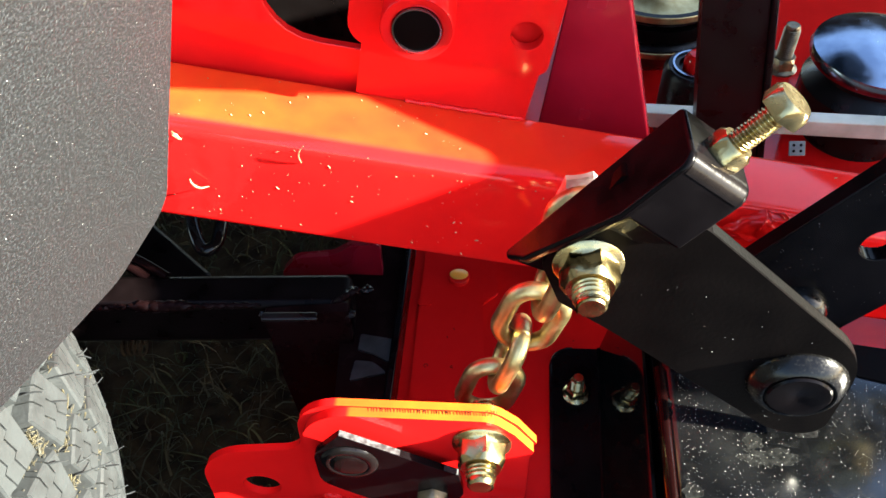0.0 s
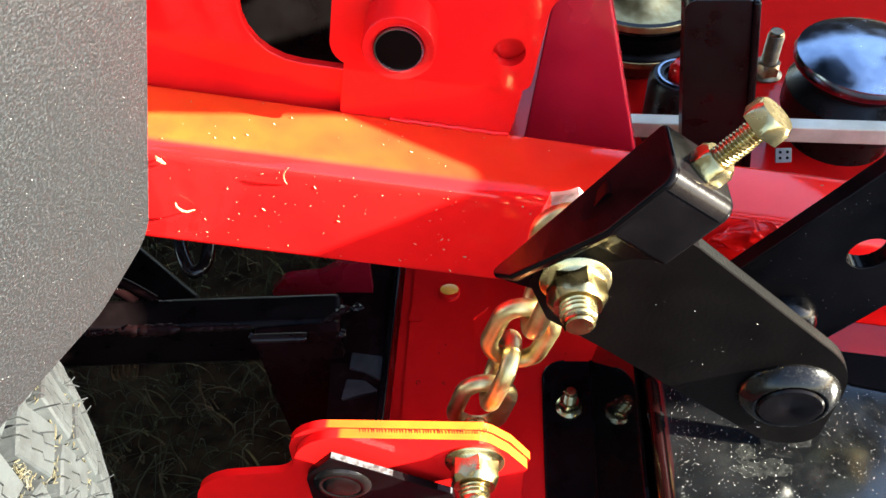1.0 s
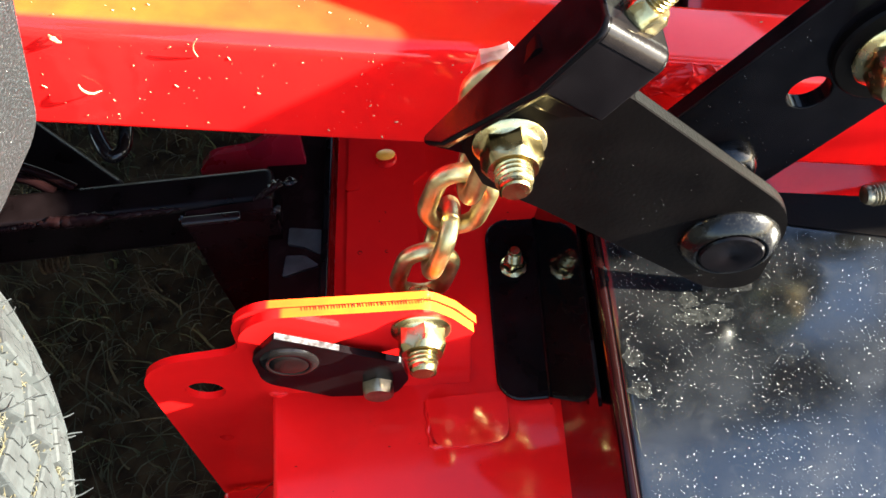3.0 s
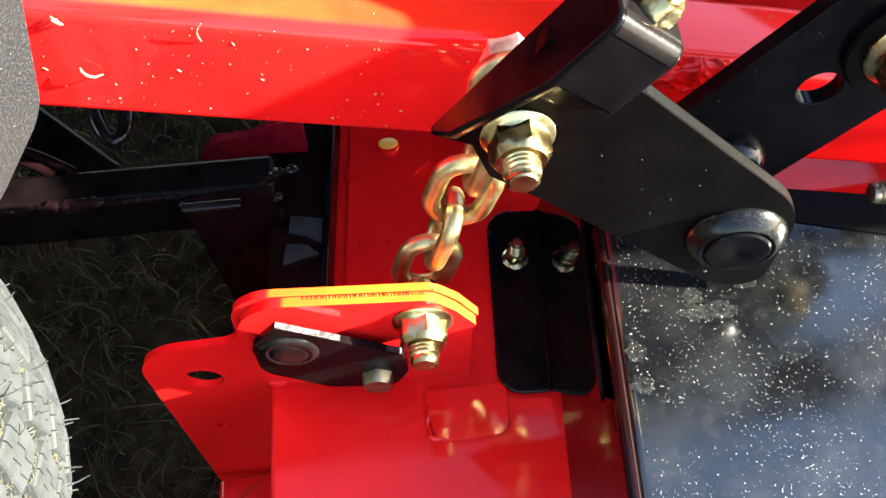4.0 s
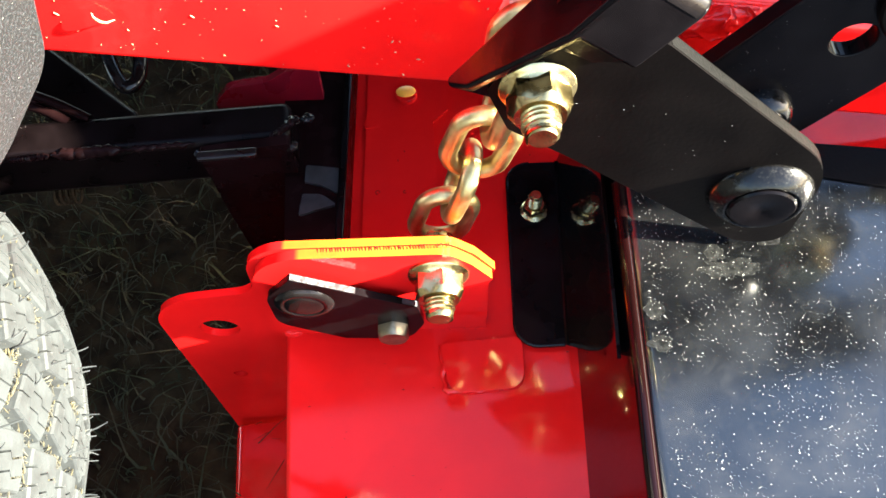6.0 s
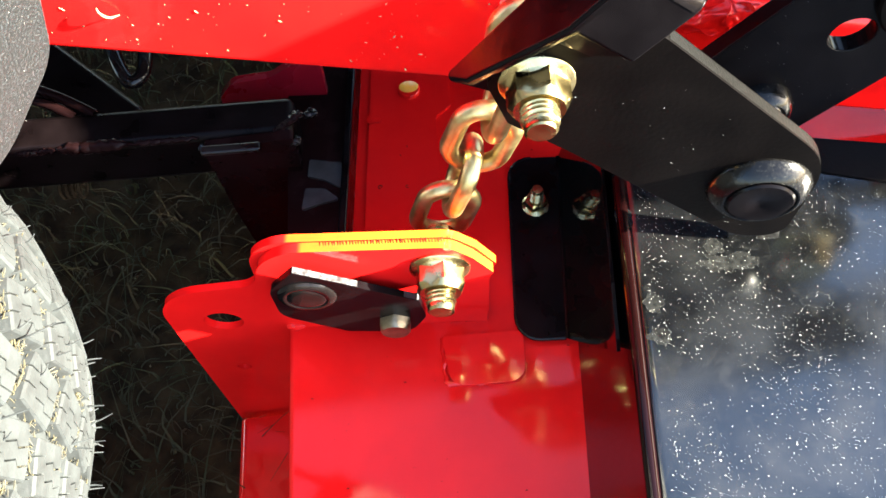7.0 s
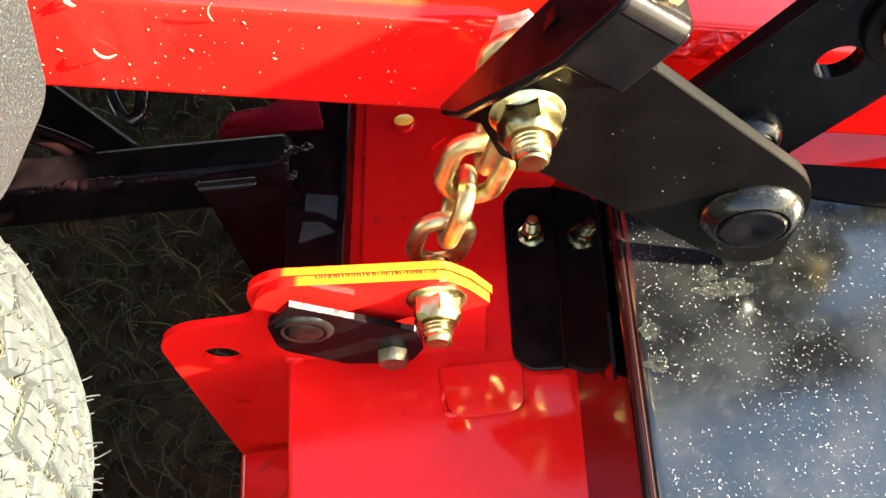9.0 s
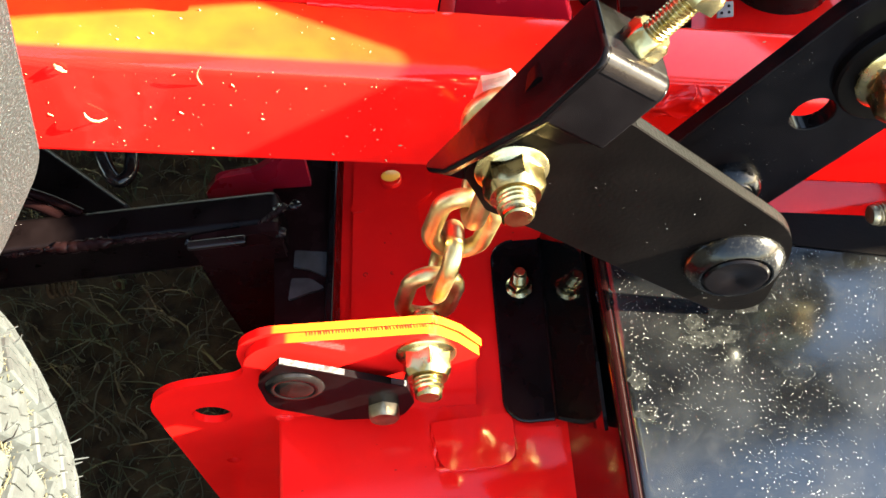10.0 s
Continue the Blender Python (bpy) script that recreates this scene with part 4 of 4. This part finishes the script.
bm_c, bm_p = bmesh.new(), bmesh.new()
for k in range(380):
    row = rnd.randint(-2, 5)
    ang0, y0 = (rnd.randint(-7, 3) + 0.5 * (row % 2) + 0.5) * 0.118, 0.010 + 0.0262 * row
    if k % 2:
        y0 += 0.0131
    for i in range(rnd.choice((8, 16, 30, 50))):
        ang, yc = ang0 + rnd.gauss(0, 0.014), y0 + rnd.gauss(0, 0.0040)
        drop = shoulder(yc)
        base = Matrix.Rotation(-ang, 4, "Y") @ Vector((R0 + rnd.uniform(0.0012, 0.0058) - drop, yc, 0))
        d = Vector((rnd.uniform(-0.25, 0.25), rnd.uniform(-1, 1), rnd.uniform(-1, 1))) * rnd.uniform(0.0006, 0.0032)
        w = rnd.uniform(0.00018, 0.00050)
        sweep([base - d, base, base + d], [w * 0.4, w, w * 0.4], 4, False, bm_c if rnd.random() < 0.55 else bm_p)
tagged(part("tread_chaff", bm_c, PACKED, tyre, "dry clippings packed in the tread"), kind="stuff")
tagged(part("bleached_chaff", bm_p, SCRAP, tyre, "sun-bleached pale grass scraps in the tread"), kind="stuff")
tagged(part("vent_hairs", bm, RUBBER, tyre, "short rubber moulding hairs"), kind="stuff")
part("rim", lathe([(0.0, 0.06), (0.05, 0.06), (0.06, 0.04), (0.12, 0.05), (0.14, 0.105), (0.145, 0.105), (0.145, -0.105), (0.14, -0.105), (0.12, -0.05), (0.0, -0.05)], 64, None, OUT), GREYPAINT, wheel)

rnd = random.Random(31)
bm = bmesh.new()
for k in range(420):
    x, z, r = rnd.uniform(0.002, 0.12), rnd.uniform(-0.015, 0.16), rnd.choice((0.00004, 0.00004, 0.00005, 0.00006, 0.00008, 0.00010))
    lathe([(r, 0.0), (r * 0.7, r * 0.6), (0, r * 0.8)], 5, bm, Matrix.Translation((x, -0.0001, z)) @ OUT)
tagged(part("dust", bm, DUST, fender, "fine pale dust specks"), kind="stuff")

# ---- deck drive behind the rail ----
bar = thing("spacer_bar", pose(0.10, 0.462, 0.232, 0, 0, -6), "pale grey flat steel bar behind the rail", "bar")
part("strip", slab(0.0, 0.45, -0.005, 0.005, -0.006, 0.006), GREYPAINT, bar, bevel=0.001)
upright = thing("upright_bar", yawed(0, 0.43, 0, YAW), "black painted upright steel bar behind the rail", "bar")
part("plate", sheet(rounded([(0.164, 0.175, 0), (0.206, 0.175, 0), (0.176, 0.345, 0.006), (0.138, 0.345, 0.006)]), (), 0.012), BLACK, upright, bevel=0.003, segments=3)
part("side_flange", sheet([Vector(p) for p in ((0.2030, 0.175), (0.2078, 0.175), (0.1778, 0.345), (0.1732, 0.345))], (), 0.016, -0.0025), CAP, upright, "glossy turned edge", bevel=0.0018, segments=3)
pulley = thing("idler_pulley", pose(0.300, 0.515, -0.005, 0, 0, 0), "bright domed steel idler pulley on the deck", "pulley")
part("dome", lathe([(0.046, 0.238), (0.0470, 0.242), (0.0455, 0.246), (0.036, 0.250), (0.022, 0.2535), (0.008, 0.2545), (0, 0.2545)], 56), STEEL, pulley)
part("hub", lathe([(0.036, 0.172), (0.036, 0.195), (0.046, 0.200), (0.046, 0.218), (0.036, 0.228), (0.036, 0.240)], 40), BLACK, pulley)
spindle = thing("spindle_pulley", pose(0.165, 0.618, 0), "black spindle pulley with worn yellow zinc rims", "pulley")
part("sheave", lathe([(0.03, 0.172), (0.055, 0.200), (0.055, 0.207), (0.045, 0.213), (0.045, 0.222), (0.055, 0.229), (0.055, 0.236), (0.050, 0.236), (0.046, 0.222), (0, 0.222)], 56), BLACK, spindle)
part("upper_rim", lathe([(0.0553, 0.231), (0.0560, 0.2315), (0.0560, 0.2360), (0.0553, 0.2365)], 56, loop=True), CHAIN, spindle, "worn yellow zinc upper rim")
part("face_disc", lathe([(0.0445, 0.2222), (0.0440, 0.2245), (0.030, 0.2260), (0.018, 0.2300), (0.014, 0.2330), (0, 0.2335)], 48), CHAIN, spindle, "yellow zinc dished face")
part("drive_belt", lathe([(0.0452, 0.2135), (0.0500, 0.2120), (0.0530, 0.2125), (0.0530, 0.2225), (0.0500, 0.2230), (0.0452, 0.2215)], 56, loop=True), SATIN, spindle, "dark rubber belt in the groove")
part("lower_rim", lathe([(0.0553, 0.200), (0.0560, 0.2005), (0.0560, 0.2050), (0.0553, 0.2055)], 56, loop=True), CHAIN, spindle, "worn yellow zinc lower rim")
hub = thing("bearing_hub", pose(0.177, 0.520, 0.0), "dark bearing hub with a red cap", "hub")
part("ring", lathe([(0.022, 0.171), (0.022, 0.222), (0.019, 0.226), (0.012, 0.226), (0.011, 0.222), (0, 0.222)], 36), BLACK, hub)
part("seal", lathe([(0.0150, 0.226), (0.0150, 0.2275), (0.0165, 0.2275), (0.0165, 0.226)], 36, loop=True), STEEL, hub, "thin bright seal ring")
part("cap", lathe([(0.009, 0.222), (0.009, 0.232), (0.006, 0.236), (0, 0.237)], 24), RED, hub)
flange_nut("deck_stud", pose(0.269, 0.592, 0.1702), 0.0185, 0.040, "dull zinc stud and nut behind the rail", 0.1, 0.0, ZINC)
tag = thing("small_tag", pose(0.217, 0.420, 0.236, 50, 0, 0), "small white plastic tag with four dark dots", "tag")
part("face", slab(-0.0050, 0.0050, -0.0045, 0.0045, -0.0006, 0.0006), WHITE, tag, bevel=0.0004)
for x in (-0.0022, 0.0022):
    for y in (-0.0016, 0.0020):
        part("dot", lathe([(0.0009, 0.0), (0.0009, 0.0010), (0.0007, 0.0012), (0, 0.0012)], 14, None, Matrix.Translation((x, y, 0))), SATIN, tag, "dark raised dot")

# ---- dust and clippings ----


def clipping(pts, r, label):
    t = thing("grass_clipping", RAIL, label, "clipping", "clippings on the rail")
    part("blade", sweep(pts, r, 6), STRAW, t)


clipping([(-0.1150, -0.0030, -0.0320), (-0.1145, -0.0036, -0.0335), (-0.1133, -0.0040, -0.0348), (-0.1115, -0.0040, -0.0360), (-0.1095, -0.0034, -0.0368), (-0.1065, -0.0010, -0.0372)], [0.0002, 0.0005, 0.0006, 0.0006, 0.0005, 0.0002], "curled dry grass clipping stuck to the red rail")
clipping([(-0.0622, -0.0045, 0.0010), (-0.0636, -0.0040, -0.0015), (-0.0643, -0.0034, -0.0040), (-0.0645, -0.0026, -0.0070), (-0.0641, -0.0016, -0.0100), (-0.0633, -0.0005, -0.0130)], [0.0002, 0.0003, 0.0004, 0.0004, 0.0003, 0.0002], "thin curved straw standing off the red rail")
clipping([(-0.1222, -0.0008, -0.0058), (-0.1212, -0.0020, -0.0062), (-0.1203, -0.0014, -0.0075), (-0.1192, -0.0022, -0.0078), (-0.1180, -0.0010, -0.0095)], [0.0004, 0.0009, 0.0011, 0.0008, 0.0003], "crumpled dry leaf scrap on the red rail")
rnd = random.Random(11)
bm = bmesh.new()
for k in range(210):
    x = rnd.uniform(-0.19, 0.03) if rnd.random() < 0.85 else rnd.uniform(0.03, 0.2)
    on_top = rnd.random() < 0.25
    r = rnd.choice((0.00010, 0.00013, 0.00016, 0.00020, 0.00026, 0.00040))
    c = Vector((x, rnd.uniform(0.004, 0.040), 0.0001)) if on_top else Vector((x, -0.0001, rnd.uniform(-0.060, -0.004)))
    d = Vector((rnd.uniform(-1, 1), rnd.uniform(-0.1, 0.1), rnd.uniform(-1, 1))).normalized() * r * rnd.uniform(1.0, 3.0)
    sweep([c - d, c, c + d], [r * 0.4, r, r * 0.4], 5, False, bm)
tagged(finish("clipping_dust", bm, STRAW, RAIL), "tiny pale grass scraps on the red rail", "dust", kind="stuff")
bm = bmesh.new()
for k in range(90):
    x, y = rnd.uniform(-0.055, 0.08), rnd.uniform(0.06, 0.35)
    r = rnd.choice((0.00008, 0.0001, 0.00014, 0.0003))
    sweep([(x - r * 2, y, 0.1702), (x, y + r, 0.1704), (x + r * 2, y, 0.1702)], [r * 0.4, r, r * 0.4], 5, False, bm)
for x, y, r, n in ((-0.0110, 0.306, 0.0019, 9), (0.0040, 0.305, 0.0015, 7), (0.0050, 0.332, 0.0010, 5), (0.0010, 0.326, 0.0009, 5)):
    a0 = rnd.uniform(0, 6)
    sweep([(x + r * (0.4 + 0.6 * k / n) * math.cos(a0 + k * 0.7), y + r * (0.4 + 0.6 * k / n) * math.sin(a0 + k * 0.7) * 0.8, 0.1722) for k in range(n)], 0.00022, 5, False, bm)
tagged(finish("deck_dust", bm, SOIL), "small dark dirt specks on the deck", "dust", kind="stuff")

rnd = random.Random(8)
bm = bmesh.new()
places = []
for k in range(27000):
    x, y = rnd.uniform(0.089, 0.40), rnd.uniform(-0.02, 0.2490)
    if noise.noise(Vector((x * 30, y * 30, 2))) > rnd.uniform(-0.6, 0.35):
        places.append((x, y, rnd.choice((0.00005, 0.00006, 0.00006, 0.00007, 0.00008, 0.00010, 0.00013, 0.00019))))
for k in range(80):
    x, y, turn = rnd.uniform(0.092, 0.40), rnd.uniform(-0.02, 0.240), rnd.uniform(0, 3)
    for i in range(rnd.choice((3, 4, 5, 7, 12))):
        u, v = rnd.gauss(0, 0.0013), rnd.gauss(0, 0.0005)
        places.append((max(0.089, x + u * math.cos(turn) - v * math.sin(turn)), min(0.243, y + u * math.sin(turn) + v * math.cos(turn)), rnd.choice((0.00006, 0.00008, 0.00010, 0.00013, 0.00018))))
for x, y, r in places:
    if y > 0.2425 - 0.30 * (x + 0.08 * y - 0.195):
        continue
    a0 = rnd.uniform(0, 6)
    ring = [bm.verts.new((x + 0.08 * y + r * rnd.uniform(0.7, 1.3) * math.cos(a0 + i * 1.2566), y + r * rnd.uniform(0.7, 1.3) * math.sin(a0 + i * 1.2566), 0.2492)) for i in range(5)]
    top = bm.verts.new((x + 0.08 * y, y, 0.2492 + r * 0.8))
    for i in range(5):
        bm.faces.new((ring[i], ring[(i + 1) % 5], top))
bm_s, bm_f = bmesh.new(), bmesh.new()
spots = [(0.137, 0.211, 0.0040, 1.0), (0.142, 0.203, 0.0042, 3.0), (0.106, 0.187, 0.0045, 1.0), (0.101, 0.230, 0.0050, 0.8), (0.162, 0.217, 0.0040, 1.5), (0.106, 0.172, 0.0040, 1.2), (0.174, 0.182, 0.0035, 2.0)]
spots += [(rnd.uniform(0.11, 0.32), rnd.uniform(0.06, 0.225), rnd.uniform(0.0012, 0.0030), rnd.uniform(0.7, 1.6)) for k in range(6)]
for x, y, r, wide in spots:
    if y > 0.236 - 0.30 * (x - 0.195):
        continue
    rings = [[], []]
    for i in range(40):
        a = 2 * math.pi * i / 40
        q = r * (1 + 0.5 * noise.noise(Vector((x * 90 + math.cos(a) * wide * 1.4, y * 90 + math.sin(a) * 1.4, 3))))
        w = 0.00022 + 0.00018 * noise.noise(Vector((x * 70 + math.cos(a) * 3, y * 70 + math.sin(a) * 3, 8)))
        for ring, d in zip(rings, (0.0, max(0.00004, w))):
            ring.append(bm_s.verts.new((x + (q - d) * wide * math.cos(a), y + (q - d) * math.sin(a), 0.24912)))
    for i in range(40):
        bm_s.faces.new((rings[0][i], rings[0][(i + 1) % 40], rings[1][(i + 1) % 40], rings[1][i]))
    if r > 0.0039:
        bm_f.faces.new([bm_f.verts.new(v.co) for v in rings[1]])
for k in range(90):
    x, y, a, n = rnd.uniform(0.095, 0.33), rnd.uniform(0.0, 0.20), rnd.choice((0.9, 1.0, 2.4)) + rnd.uniform(-0.2, 0.2), rnd.randint(2, 5)
    for i in range(n):
        x0, y0, long, w = x + rnd.uniform(-0.002, 0.002), y + rnd.uniform(-0.002, 0.002), rnd.uniform(0.0012, 0.0055), rnd.uniform(0.00002, 0.00005)
        ux, uy = math.cos(a) * long, math.sin(a) * long
        bm_s.faces.new([bm_s.verts.new(p) for p in ((x0, y0, 0.24912), (x0 + ux - uy / long * w, y0 + uy + ux / long * w, 0.24912), (x0 + ux * 1.1, y0 + uy * 1.1, 0.24912), (x0 + ux + uy / long * w, y0 + uy - ux / long * w, 0.24912))])
tagged(finish("water_film", bm_f, FILM), "thin dried film inside the water rings on the chute", "stain", kind="stuff")
tagged(finish("water_marks", bm_s, STAIN), "dried pale water rings and light scuffs on the black chute", "stain", kind="stuff")
tagged(finish("dust_specks", bm, DUST), "pale grass seed dust specks on the chute", "dust", kind="stuff")
